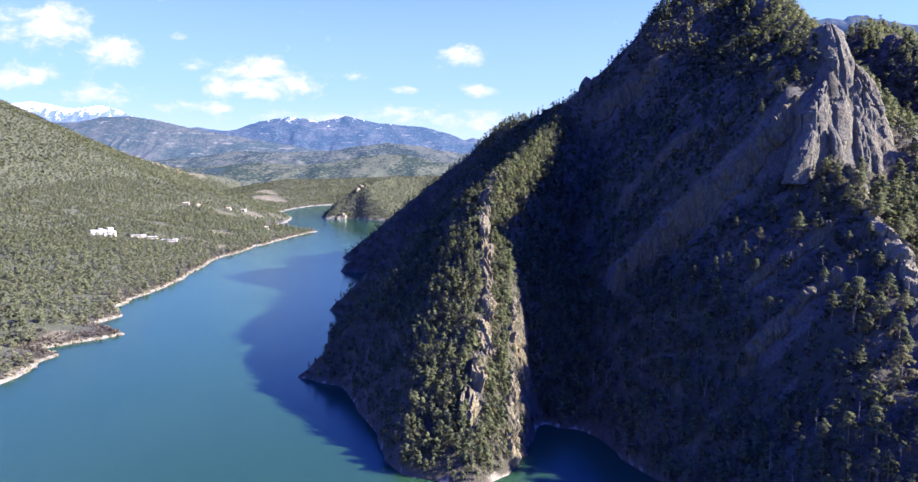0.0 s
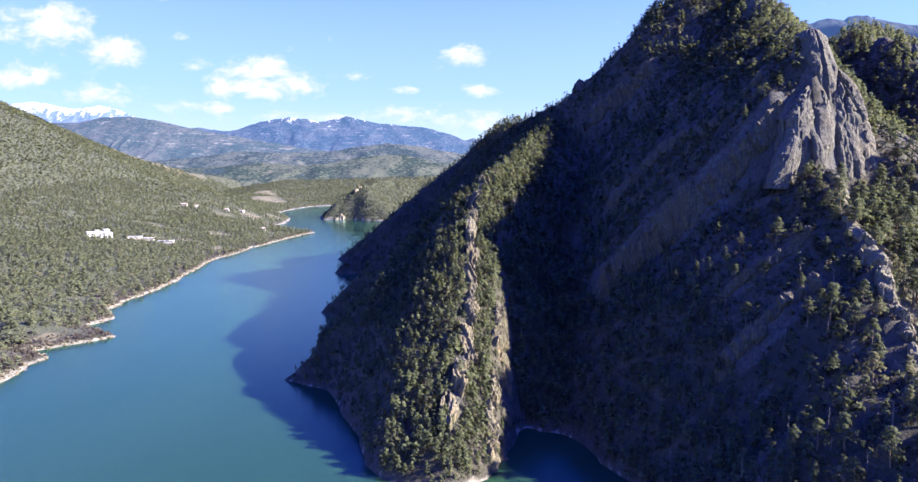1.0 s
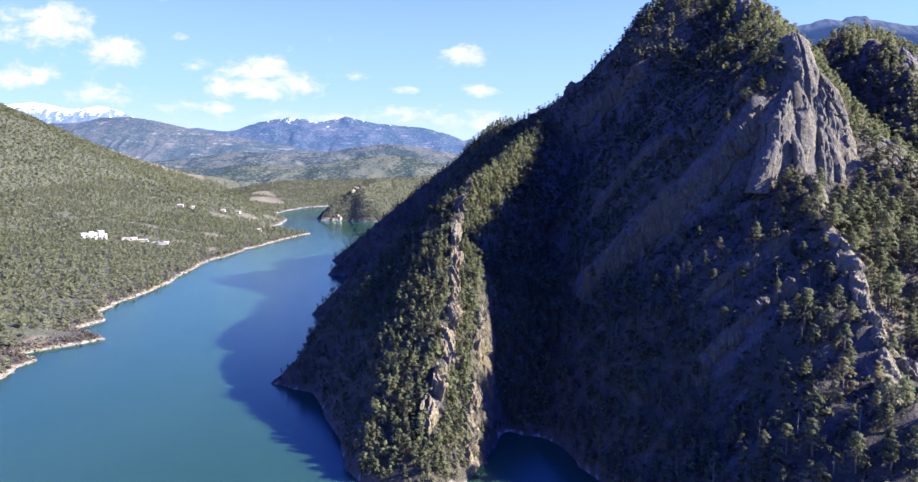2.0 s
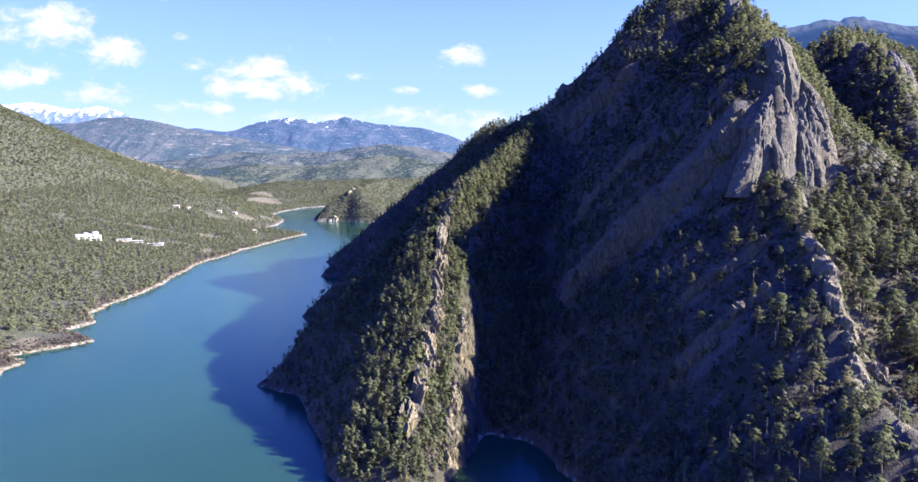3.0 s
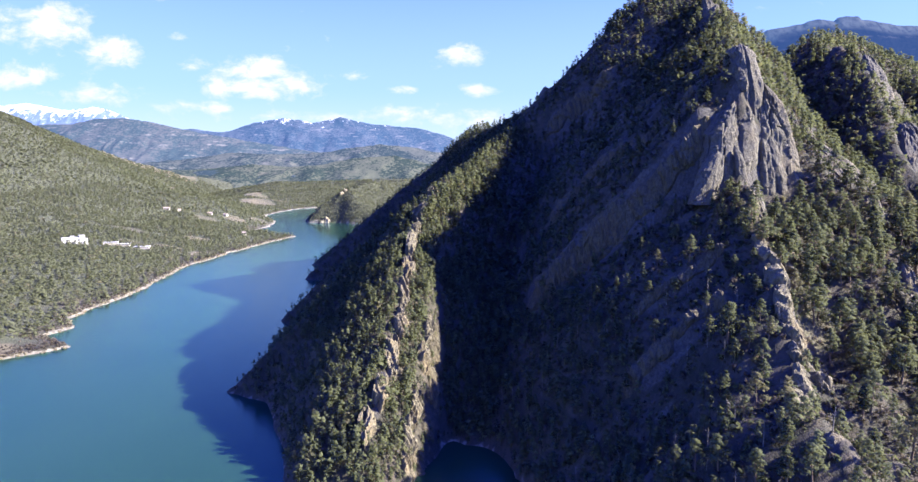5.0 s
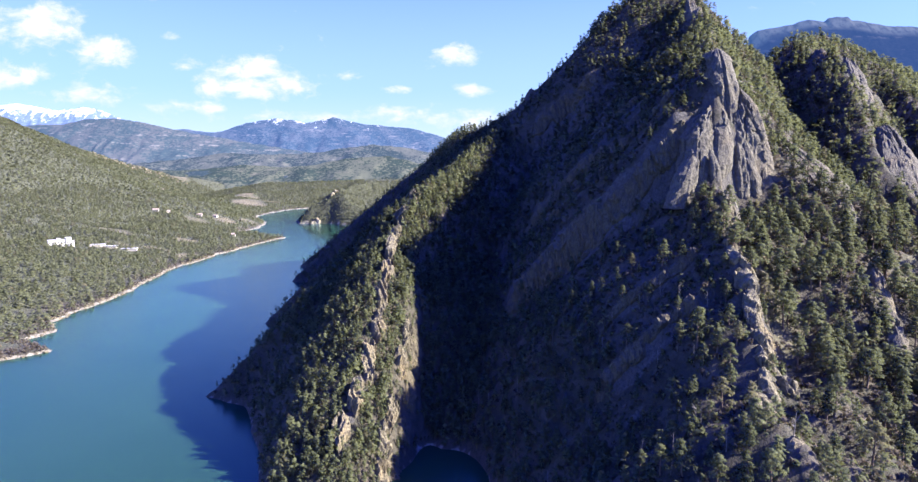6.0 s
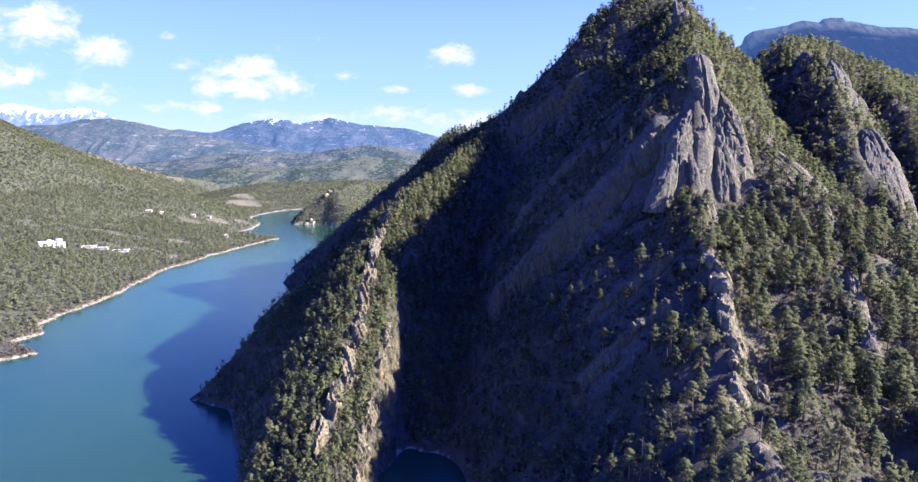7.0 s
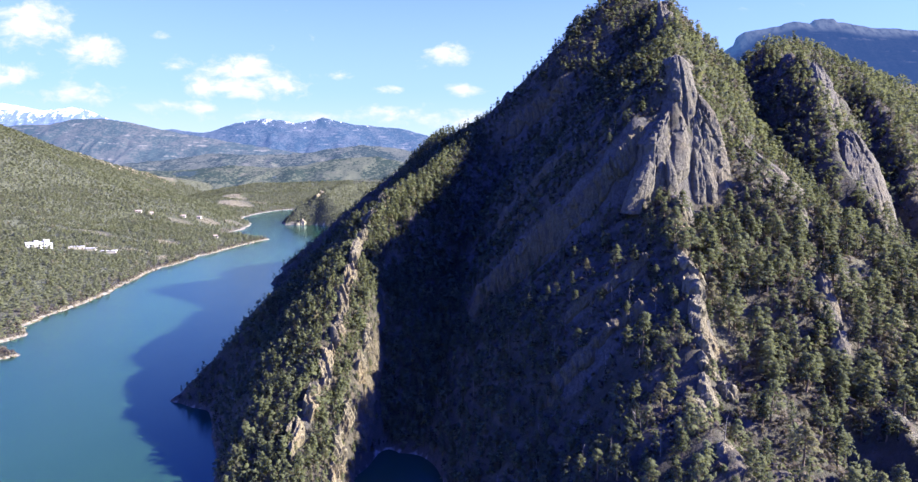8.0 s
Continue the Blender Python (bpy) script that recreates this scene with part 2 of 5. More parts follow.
def smooth(v, a, b):
    t = np.clip((v - a) / (b - a), 0, 1)
    return t * t * (3 - 2 * t)


# Ridge lines: x, y, z, then for the left and the right flank the slope near the crest, the width of that shoulder, the slope below.
RIB = [(112, 30, 2, 0.8, 20, 0.8, 0.5, 30, 0.5), (126, 95, 30, 0.8, 20, 0.8, 0.5, 30, 0.5), (136, 140, 50, 0.66, 20, 0.9, 1.4, 5, 0.35),
       (133, 158, 50, 0.62, 20, 0.9, 0.9, 5, 0.3), (142, 174, 59, 0.58, 25, 0.9, 1.2, 6, 0.3), (149, 196, 74, 0.55, 40, 0.95, 2.0, 7, 0.28),
       (156, 230, 93, 0.62, 60, 1.1, 1.0, 8, 0.36), (163, 256, 110, 0.66, 80, 1.2, 1.3, 9, 0.42), (171, 276, 148, 0.9, 80, 1.2, 1.5, 24, 0.5),
       (175, 292, 158, 0.9, 80, 1.2, 1.4, 24, 0.6), (195, 353, 181, 0.75, 90, 1.1, 1.2, 40, 1.0), (228, 440, 209, 0.8, 110, 1.0, 1.25, 60, 1.0),
       (245, 515, 250, 0.9, 110, 1.0, 1.1, 60, 1.0), (217, 555, 265, 0.9, 110, 1.0, 0.9, 60, 0.8)]
FIN = [(15, 196, 5, 0.4, 23, 1.2, 0.9, 11, 2.0), (15, 210, 17, 0.35, 24, 1.2, 0.8, 11, 2.3), (17, 232, 31, 0.32, 23, 1.4, 0.8, 10.5, 2.5),
       (18, 257, 45, 0.4, 22, 1.1, 0.7, 11.5, 2.5), (20, 286, 60, 0.5, 22, 1.0, 0.5, 11.5, 2.4), (21, 325, 78, 0.6, 22, 0.95, 0.6, 11.5, 2.2),
       (30, 362, 96, 0.75, 22, 0.95, 0.42, 12.5, 1.7), (45, 405, 107, 0.75, 22, 0.95, 0.4, 11, 1.2), (60, 446, 117, 0.8, 30, 0.9, 0.5, 15, 1.0),
       (90, 530, 148, 0.8, 30, 0.9, 0.6, 20, 0.9), (132, 602, 180, 0.8, 30, 0.9, 0.8, 20, 0.9)]
SPUR = [(217, 555, 265, 0.9, 60, 0.9, 0.9, 60, 0.9), (197, 588, 252, 0.9, 60, 0.9, 0.9, 60, 0.9), (190, 609, 238, 0.9, 60, 0.9, 0.9, 60, 0.9),
        (168, 612, 217, 0.9, 60, 0.9, 0.9, 60, 0.9), (132, 602, 180, 0.85, 60, 0.9, 0.9, 60, 0.9), (90, 625, 161, 0.8, 60, 0.9, 0.8, 60, 0.8),
        (50, 724, 149, 0.8, 60, 0.9, 0.8, 60, 0.8), (-20, 735, 92, 0.8, 60, 0.9, 0.8, 60, 0.8), (-92, 740, 33, 0.8, 60, 0.9, 0.8, 60, 0.8),
        (-140, 745, -6, 0.8, 60, 0.9, 0.8, 60, 0.8)]


def plain_ridge(points, s, w=50, below=None):
    b = below or s
    return [(x, y, z, s, w, b, s, w, b) for x, y, z in points]


RIDGES = [
    RIB, FIN, SPUR,
    plain_ridge([(30, 362, 88), (-25, 380, 46), (-62, 388, 12), (-78, 390, -6)], 0.85),
    plain_ridge([(60, 440, 112), (10, 440, 74), (-45, 450, 41), (-80, 456, 8), (-94, 458, -8)], 0.85),
    plain_ridge([(21, 325, 74), (-20, 316, 45), (-56, 307, 15), (-74, 301, -3)], 0.85),
    plain_ridge([(50, 724, 148), (-40, 680, 72), (-108, 640, 9), (-120, 636, -10)], 0.8),
    plain_ridge([(245, 515, 252), (258, 490, 224), (298, 500, 187), (343, 545, 222), (400, 600, 234), (520, 700, 222), (700, 800, 210)], 1.0),
    [(p[0], p[1], p[2], 1.55, 45, 0.9, 0.95, 50, 0.95) for p in ((343, 545, 225), (321, 435, 188), (303, 389, 153), (288, 337, 116))] + plain_ridge([(284, 300, 84), (282, 220, 55), (280, 120, 30)], 0.95),
    [(p[0], p[1], p[2], 1.1, 30, 0.9, 0.8, 40, 0.8) for p in ((222, 400, 180), (211, 309, 138), (217, 276, 102), (215, 250, 80), (201, 206, 60), (190, 176, 40), (182, 140, 30))],
    [(p[0], p[1], p[2], 0.8, 60, 0.8, 1.3, 60, 1.0) for p in ((440, 585, 206), (412, 520, 188), (376, 440, 156), (353, 390, 129), (334, 350, 101), (322, 300, 76), (316, 230, 50))],
    plain_ridge([(400, 600, 236), (487, 650, 212), (560, 640, 186), (720, 600, 150)], 0.7),
    plain_ridge([(80, 310, 52), (62, 272, 22), (50, 247, 5), (46, 238, -2)], 0.45),
    plain_ridge([(100, 222, 44), (80, 217, 20), (64, 214, -1)], 0.8),
    # the hill behind the far bank, the wooded knoll in the lake and the low hills at its end
    [(-960, 700, 270, 0.6, 330, 0.3, 0.6, 330, 0.3), (-991, 1250, 280, 0.74, 360, 0.32, 0.5, 380, 0.32), (-1044, 1450, 262, 0.66, 360, 0.32, 0.5, 400, 0.3)]
    + plain_ridge([(-1112, 1650, 250), (-1182, 1900, 220), (-1224, 2300, 171), (-1163, 2600, 117), (-1000, 2900, 60)], 0.45, 400, 0.3),
    plain_ridge([(-345, 590, 18), (-400, 650, 23), (-470, 705, 27), (-620, 745, 38)], 0.3),
    plain_ridge([(-330, 940, 14), (-300, 1000, 12), (-262, 1050, 5)], 0.35),
    plain_ridge([(-285, 1366, 0), (-258, 1400, 38), (-208, 1432, 78), (-150, 1500, 94), (-60, 1560, 92), (120, 1600, 100), (400, 1500, 140)], 0.6),
    plain_ridge([(-700, 2500, 70), (-400, 2700, 75), (0, 2600, 90), (400, 2500, 120)], 0.2),
    plain_ridge([(-900, 3300, 130), (-300, 3500, 150), (300, 3300, 170), (800, 2800, 200)], 0.2),
    plain_ridge([(-760, 2130, 30), (-620, 2300, 45), (-480, 2420, 45)], 0.25),
    plain_ridge([(-380, 2230, 30), (-200, 2330, 45), (0, 2300, 55)], 0.28),
    plain_ridge([(-170, 2090, 24), (60, 2120, 45), (300, 2100, 60)], 0.3),
    # land behind the camera, which closes the lake
    plain_ridge([(-900, -900, 180), (-200, -1300, 200), (500, -1100, 160), (900, -600, 90)], 0.25),
]
SHORE = [(-2600, -300), (0, -250), (200, -215), (300, -209), (328, -211), (340, -212), (345, -226), (352, -232), (360, -224), (373, -206), (385, -197), (396, -212), (410, -231), (434, -226), (462, -250), (571, -252),
         (724, -274), (855, -268), (1000, -250), (1060, -240), (1075, -234), (1086, -300), (1150, -385), (1300, -432), (1487, -445), (1750, -455), (1900, -440), (1975, -385)]
SHORE_Y, SHORE_X = np.array([s[0] for s in SHORE], float), np.array([s[1] for s in SHORE], float)


def tent(x, y, line):
    """The height of a ridge's flanks: each place looks to the nearest stretch of the crest."""
    ds, hs = [], []
    for p, q in zip(line, line[1:]):
        dx, dy = q[0] - p[0], q[1] - p[1]
        ll = dx * dx + dy * dy
        t = np.clip(((x - p[0]) * dx + (y - p[1]) * dy) / ll, 0, 1)
        ox, oy = x - p[0] - t * dx, y - p[1] - t * dy
        d = np.hypot(ox, oy)
        left = smooth((dx * oy - dy * ox) / math.sqrt(ll), -3, 3)

        def along(k):
            return p[k] + (q[k] - p[k]) * t

        def drop(k):
            a, w, b = along(k), along(k + 1), along(k + 2)
            return a * np.minimum(d, w) + b * np.maximum(d - w, 0)
        ds.append(d)
        hs.append(along(2) - left * drop(3) - (1 - left) * drop(6))
    ds, hs = np.stack(ds), np.stack(hs)
    low = ds.min(0)
    w = np.exp(-(ds - low) / (1.5 + 0.06 * low))
    return np.maximum((w * hs).sum(0) / w.sum(0), -60)


# Rock ledges that run down the shaded flank: their lines in plan, from the foot up, the height of the step and its reach.
LEDGES = [
    ([(80, 291), (100, 285), (114, 279), (131, 276), (143, 276), (158, 278)], 9.0, 15.0, 5.0),
    ([(94, 345), (119, 337), (136, 326)], 6.0, 13.0, 3.6),
    ([(96, 318), (130, 309), (160, 301)], 4.5, 10.0, 2.4),
    ([(116, 501), (142, 501), (164, 487)], 8.0, 14.0, 5.0),
    ([(79, 290), (98, 287), (118, 280)], 8.0, 12.0, 6.5),
    ([(104, 205), (120, 206), (136, 207)], 5.5, 8.0, 3.4),
    ([(112, 225), (130, 223), (142, 226)], 3.5, 7.0, 1.8),
    ([(110, 400), (140, 390), (165, 384)], 5.0, 12.0, 3.0),
]


def ledge(x, y, line):
    """How far a place lies below a ledge's line, and how far along it counts."""
    lx, ly = [p[0] for p in line], [p[1] for p in line]
    below = np.interp(x, lx, ly) + 1.6 * fbm(x / 11, y / 40, 2, 47) - y
    return below, smooth(x, lx[0] - 5, lx[0] + 6) * smooth(x, lx[-1] + 6, lx[-1] - 4)


def ledge_faces(x, y):
    """Where the bare faces of the ledges lie."""
    out = np.zeros(np.shape(x))
    for line, high, reach, half in LEDGES:
        below, count = ledge(x, y, line)
        out = np.maximum(out, count * smooth(np.abs(below - 0.6), half + 2.0, half - 0.6))
    return out


def steps(x, y):
    """Smaller tilted plates: a saw-tooth across the flank, its steep side towards the lake's near arm."""
    u = (y - 0.12 * x + 5 * fbm(x / 40, y / 40, 2, 61)) / 12.5
    part_way = u - np.floor(u)
    high = smooth(fbm(x / 38, np.floor(u) * 1.7, 2, 62), -0.25, 0.45)
    saw = np.where(part_way < 0.17, part_way / 0.17, 1 - (part_way - 0.17) / 0.83) - 0.5
    return saw * high, smooth(part_way, 0.24, 0.1) * high


def relief(x, y):
    """Height of the land, and how bare, how washed and how tilled it is."""
    x, y = np.asarray(x, float), np.asarray(y, float)
    wx, wy = x + 7 * fbm(x / 45, y / 45, 3, 11), y + 7 * fbm(x / 45, y / 45, 3, 23)
    near = smooth(y, 900, 760) * smooth(x, -180, -140)
    wx, wy = x + (wx - x) * np.where(near > 0, 0.6, 1), y + (wy - y) * np.where(near > 0, 0.6, 1)
    layers = [tent(wx, wy, line) for line in RIDGES]
    # the far bank: a wooded terrace that rises from the water
    back = np.interp(y, SHORE_Y, SHORE_X) - x + 5 * fbm(x / 25, y / 25, 3, 5)
    bank = np.where(back > 0, np.minimum(back, 5) * 0.55 + 25 * smooth(back, 0, 190) + 0.05 * np.maximum(back - 200, 0), back * 0.35)
    bank = bank + smooth(back, 8, 60) * (3.5 * fbm(x / 90, y / 90, 3, 41) + 1.0)
    end = (y - 1985 - 25 * fbm(x / 120, y / 300, 2, 8)) * 0.5
    valley = np.where(end > 0, np.minimum(end, 3) + 14 * smooth(y, 2000, 2600) + 10 * fbm(x / 260, y / 260, 3, 77) * smooth(y, 2000, 2300), end)
    east = np.minimum((x + 40 + 0.25 * (y - 900)) * 0.3, 30) * smooth(y, 780, 950) - 20 * smooth(y, 950, 780)
    layers += [np.where(y > 1975, -20, bank), valley, east]
    stack = np.stack(layers)
    top = stack.max(0)
    k = 2.5
    h = top + k * np.log(np.exp((stack - top) / k).sum(0)) - 0.8
    hill = smooth(h, 2, 25)
    main = smooth(x, -150, -110) * smooth(y, 900, 780)
    rough = 5.0 * fbm(x / 42, y / 42, 4, 3) + 2.4 * ridged(x / 19, y / 19, 3, 9) + 1.5 * fbm(x / 5.5, y / 5.5, 3, 31)
    # bare slabs run down the shaded flank
    flank = smooth(x, 60, 90) * smooth(x, 190, 160)
    slab, plate = steps(x, y)
    rough = rough + 4.4 * slab * flank
    h = h + main * hill * rough * (0.75 + 0.25 * smooth(h, 20, 80)) + (1 - main) * smooth(h, 4, 40) * (9 * fbm(x / 150, y / 150, 4, 14) + 3 * fbm(x / 30, y / 30, 2, 15))
    # a rock-rimmed hollow low on the sunny flank
    h = h - 14 * np.exp(-((x - 184) / 10.5) ** 2 - ((y - 159) / 11) ** 2) + 6 * np.exp(-((x - 198) / 3) ** 2 - ((y - 162) / 11) ** 2)
    # the cliffs stand free of the slope behind them
    for x0, y0, a, b, deep in ((172, 271, 19, 13, 10), (302, 346, 17, 20, 7), (322, 426, 9, 20, 6), (218, 280, 10, 12, 5)):
        h = h - deep * np.exp(-((x - x0) / a) ** 2 - ((y - y0) / b) ** 2)
    for line, high, reach, half in LEDGES:
        below, count = ledge(x, y, line)
        h = h + high * count * (0.5 - smooth(below, -half * 0.5, half * 0.7)) * np.exp(-np.abs(below) / reach) * smooth(h, 2, 12)
    h = np.maximum(h, -9)
    return h, plate * flank, main


def spaced(*spans):
    """Grid lines: a start, then (end, step) pairs."""
    out = [spans[0]]
    for end, step in spans[1:]:
        count = max(1, round((end - out[-1]) / step))
        out += list(np.linspace(out[-1], end, count + 1)[1:])
    return np.array(out)


def mesh_from(name, verts, faces, mat, smooth_shade=False, **attributes):
    me = bpy.data.meshes.new(name)
    verts, faces = np.asarray(verts, np.float32), np.asarray(faces, np.int32)
    me.vertices.add(len(verts))
    me.vertices.foreach_set("co", verts.ravel())
    me.loops.add(faces.size)
    me.loops.foreach_set("vertex_index", faces.ravel())
    me.polygons.add(len(faces))
    me.polygons.foreach_set("loop_start", np.arange(0, faces.size, faces.shape[1], dtype=np.int32))
    me.polygons.foreach_set("use_smooth", np.full(len(faces), smooth_shade))
    for key, values in attributes.items():
        values = np.asarray(values, np.float32)
        if values.ndim == 2 and values.shape[1] == 3:
            me.attributes.new(key, "FLOAT_VECTOR", "POINT").data.foreach_set("vector", values.ravel())
        else:
            me.attributes.new(key, "FLOAT", "POINT").data.foreach_set("value", values.ravel())
    me.update(calc_edges=True)
    me.materials.append(mat)
    return me


def grid_faces(nx, ny):
    i = (np.arange(ny - 1)[:, None] * nx + np.arange(nx - 1)[None, :]).ravel()
    return np.stack([i, i + 1, i + 1 + nx, i + nx], 1)


GX = spaced(-3600, (-1400, 90), (-700, 16), (-330, 7), (-130, 3), (330, 2.25), (560, 5), (1000, 22), (3600, 110))
GY = spaced(-2600, (-300, 90), (80, 16), (640, 2.25), (820, 3.6), (1160, 5), (2050, 9), (3000, 25), (4700, 70))
XX, YY = np.meshgrid(GX, GY)
HH, SLAB, MAIN = relief(XX, YY)
slope = np.hypot(*np.gradient(HH, GY, GX))
STRIPS = [(30, 372, 23, 345, 4.2), (23, 345, 22, 305, 3.8), (22, 305, 21, 262, 3.6), (21, 262, 18, 234, 3.4), (17, 230, 13, 212, 3.8), (29, 212, 33, 262, 1.6)]


def strips(x, y):
    """Bare rock along the lit spur's crest, as stretches with a half width."""
    out = np.zeros(np.shape(x))
    for x0, y0, x1, y1, w in STRIPS:
        dx, dy = x1 - x0, y1 - y0
        t = np.clip(((x - x0) * dx + (y - y0) * dy) / (dx * dx + dy * dy), 0, 1)
        d = np.hypot(x - x0 - t * dx, y - y0 - t * dy) + 3.5 * fbm(x / 9, y / 5, 3, 55)
        out = np.maximum(out, smooth(d, w, w * 0.45))
    return out


FIELDS = [(-1119, 2676, 62, 60), (-455, 905, 45, 9), (-440, 960, 30, 8), (-420, 890, 25, 8), (-375, 815, 30, 7), (-345, 830, 22, 8), (-300, 812, 10, 20), (-425, 1165, 28, 16), (-400, 1235, 24, 25), (-378, 1316, 20, 30),
          (-430, 1480, 30, 60), (-557, 1890, 50, 80), (-590, 2150, 62, 34), (-660, 2190, 45, 40), (-300, 2380, 80, 40), (-345, 925, 20, 12), (-233, 364, 8, 15)]


def fields(x, y):
    out = np.zeros(np.shape(x))
    for x0, y0, a, b in FIELDS:
        out = np.maximum(out, smooth(np.hypot((x - x0) / a, (y - y0) / b) + 0.25 * fbm(x / 40, y / 40, 2, 58), 1.0, 0.85))
    return out


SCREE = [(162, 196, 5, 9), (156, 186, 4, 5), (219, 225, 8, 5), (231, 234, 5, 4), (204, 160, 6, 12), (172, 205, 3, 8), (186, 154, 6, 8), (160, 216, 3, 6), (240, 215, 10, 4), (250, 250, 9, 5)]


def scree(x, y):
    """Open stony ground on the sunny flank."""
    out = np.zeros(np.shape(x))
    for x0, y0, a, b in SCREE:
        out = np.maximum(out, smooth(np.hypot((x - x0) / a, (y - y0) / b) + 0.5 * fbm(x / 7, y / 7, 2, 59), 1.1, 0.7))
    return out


BARE_STRIPS = strips(XX, YY)
FACES = ledge_faces(XX, YY)
bare = 0.5 * smooth(slope, 1.5, 2.4) + 0.35 * smooth(slope, 1.8, 3.0) + 0.6 * BARE_STRIPS * (0.65 + 0.6 * fbm(XX / 16, YY / 3.2, 3, 66)) + 0.7 * FACES + 0.5 * SLAB
bare = bare * (1 - 0.65 * smooth(XX, 22, 30) * smooth(XX, 75, 60) * smooth(YY, 360, 330))
bare = np.clip(bare + 0.3 * fbm(XX / 9, YY / 9, 2, 71) * smooth(slope, 0.5, 1.0), 0, 1) * smooth(HH, 0, 4)
washed = smooth(HH + 0.9 * fbm(XX / 18, YY / 18, 3, 20), 1.9, 0.8) * smooth(HH, -3, -1)
washed = washed * np.where(MAIN > 0.5, 0.5 + 0.3 * fbm(XX / 8, YY / 8, 2, 19), 1.0)
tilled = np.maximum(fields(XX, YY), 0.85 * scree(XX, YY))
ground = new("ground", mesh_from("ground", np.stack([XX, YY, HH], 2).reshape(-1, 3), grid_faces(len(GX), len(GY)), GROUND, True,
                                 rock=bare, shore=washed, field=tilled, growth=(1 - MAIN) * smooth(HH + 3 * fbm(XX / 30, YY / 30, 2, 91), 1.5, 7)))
tagged(ground, "steep wooded limestone mountain, far bank and valley floor", "ground", kind="structure")

WX, WY = np.meshgrid(spaced(-1500, (600, 300)), spaced(-1500, (2200, 300)))
water = new("water", mesh_from("water", np.stack([WX, WY, 0 * WX], 2).reshape(-1, 3), grid_faces(*WX.shape[::-1]), WATER, True))
tagged(water, "calm teal reservoir water with pale washed shores", "lake", kind="structure")


def height_at(x, y):
    return relief(x, y)[0]


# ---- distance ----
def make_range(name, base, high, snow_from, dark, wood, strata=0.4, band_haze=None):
    """Distant slopes: woods, bare ground, pale cliff bands along the strata, snow on top. Aerial haze is coloured in:
    dark is its blue emission, band_haze that of the cliff band.
    """
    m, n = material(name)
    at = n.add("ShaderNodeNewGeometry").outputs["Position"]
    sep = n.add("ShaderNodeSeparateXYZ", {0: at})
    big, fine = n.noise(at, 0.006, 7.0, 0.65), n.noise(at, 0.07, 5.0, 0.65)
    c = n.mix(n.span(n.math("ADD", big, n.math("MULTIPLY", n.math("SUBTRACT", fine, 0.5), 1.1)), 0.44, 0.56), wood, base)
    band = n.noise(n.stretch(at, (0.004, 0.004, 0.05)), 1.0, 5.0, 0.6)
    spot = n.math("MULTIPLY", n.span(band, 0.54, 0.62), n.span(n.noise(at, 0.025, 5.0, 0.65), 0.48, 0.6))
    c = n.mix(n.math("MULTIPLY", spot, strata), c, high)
    if snow_from:
        patch = n.noise(n.stretch(at, (1, 1, 0.5), (0, 0.5, 0)), 0.022, 8.0, 0.72)
        line = n.math("ADD", sep.outputs[2], n.math("MULTIPLY", n.math("SUBTRACT", patch, 0.5), 560.0))
        c = n.mix(n.span(line, snow_from, snow_from + 45), c, (0.52, 0.55, 0.60, 1))
    haze_glow = dark
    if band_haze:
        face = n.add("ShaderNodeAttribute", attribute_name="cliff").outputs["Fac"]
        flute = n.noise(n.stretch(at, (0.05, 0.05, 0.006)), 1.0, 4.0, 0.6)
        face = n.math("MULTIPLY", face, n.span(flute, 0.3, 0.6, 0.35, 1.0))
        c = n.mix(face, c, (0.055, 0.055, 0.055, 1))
        haze_glow = n.mix(face, dark, band_haze)
    b = finish(n, c, 0.95, **{"Emission Color": haze_glow})
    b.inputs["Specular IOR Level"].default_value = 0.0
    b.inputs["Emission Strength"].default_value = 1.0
    return m


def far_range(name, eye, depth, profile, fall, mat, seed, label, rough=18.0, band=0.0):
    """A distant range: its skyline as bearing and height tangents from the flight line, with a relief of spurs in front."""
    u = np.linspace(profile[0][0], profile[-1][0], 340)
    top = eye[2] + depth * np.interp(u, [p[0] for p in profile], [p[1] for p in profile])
    v = np.linspace(0, 1, 46)
    uu, vv = np.meshgrid(u, v)
    y = depth + eye[1] - fall * vv
    x = eye[0] + uu * depth
    spurs = ridged(x / 300 + 0.3 * fbm(x / 200, y / 200, 2, seed + 2), y / 650, 5, seed)
    mean = np.convolve(np.pad(top, 20, mode="edge"), np.ones(41) / 41, mode="valid")
    top = top[None, :] + (mean - top)[None, :] * np.clip(vv * 16, 0, 1)
    z = (top * (1 - vv) ** 1.25) + (spurs * 0.5 + 0.35 * fbm(x / 160, y / 200, 4, seed)) * rough * 4 * np.sin(np.pi * vv) + rough * 0.35 * fbm(x / 45, y / 45, 3, seed + 4) * (1 - vv)
    z = np.where(vv >= 1, -5, z)
    ob = new(name, mesh_from(name, np.stack([x, y, z], 2).reshape(-1, 3), grid_faces(len(u), len(v))[:, ::-1], mat, True,
                             cliff=smooth(vv / np.clip(band * (1 + 0.5 * fbm(x / 120, 0 * y, 3, seed + 9)), 1e-3, None), 1.0, 0.6) if band else 0 * vv))
    return tagged(ob, label, "mountains", kind="structure")


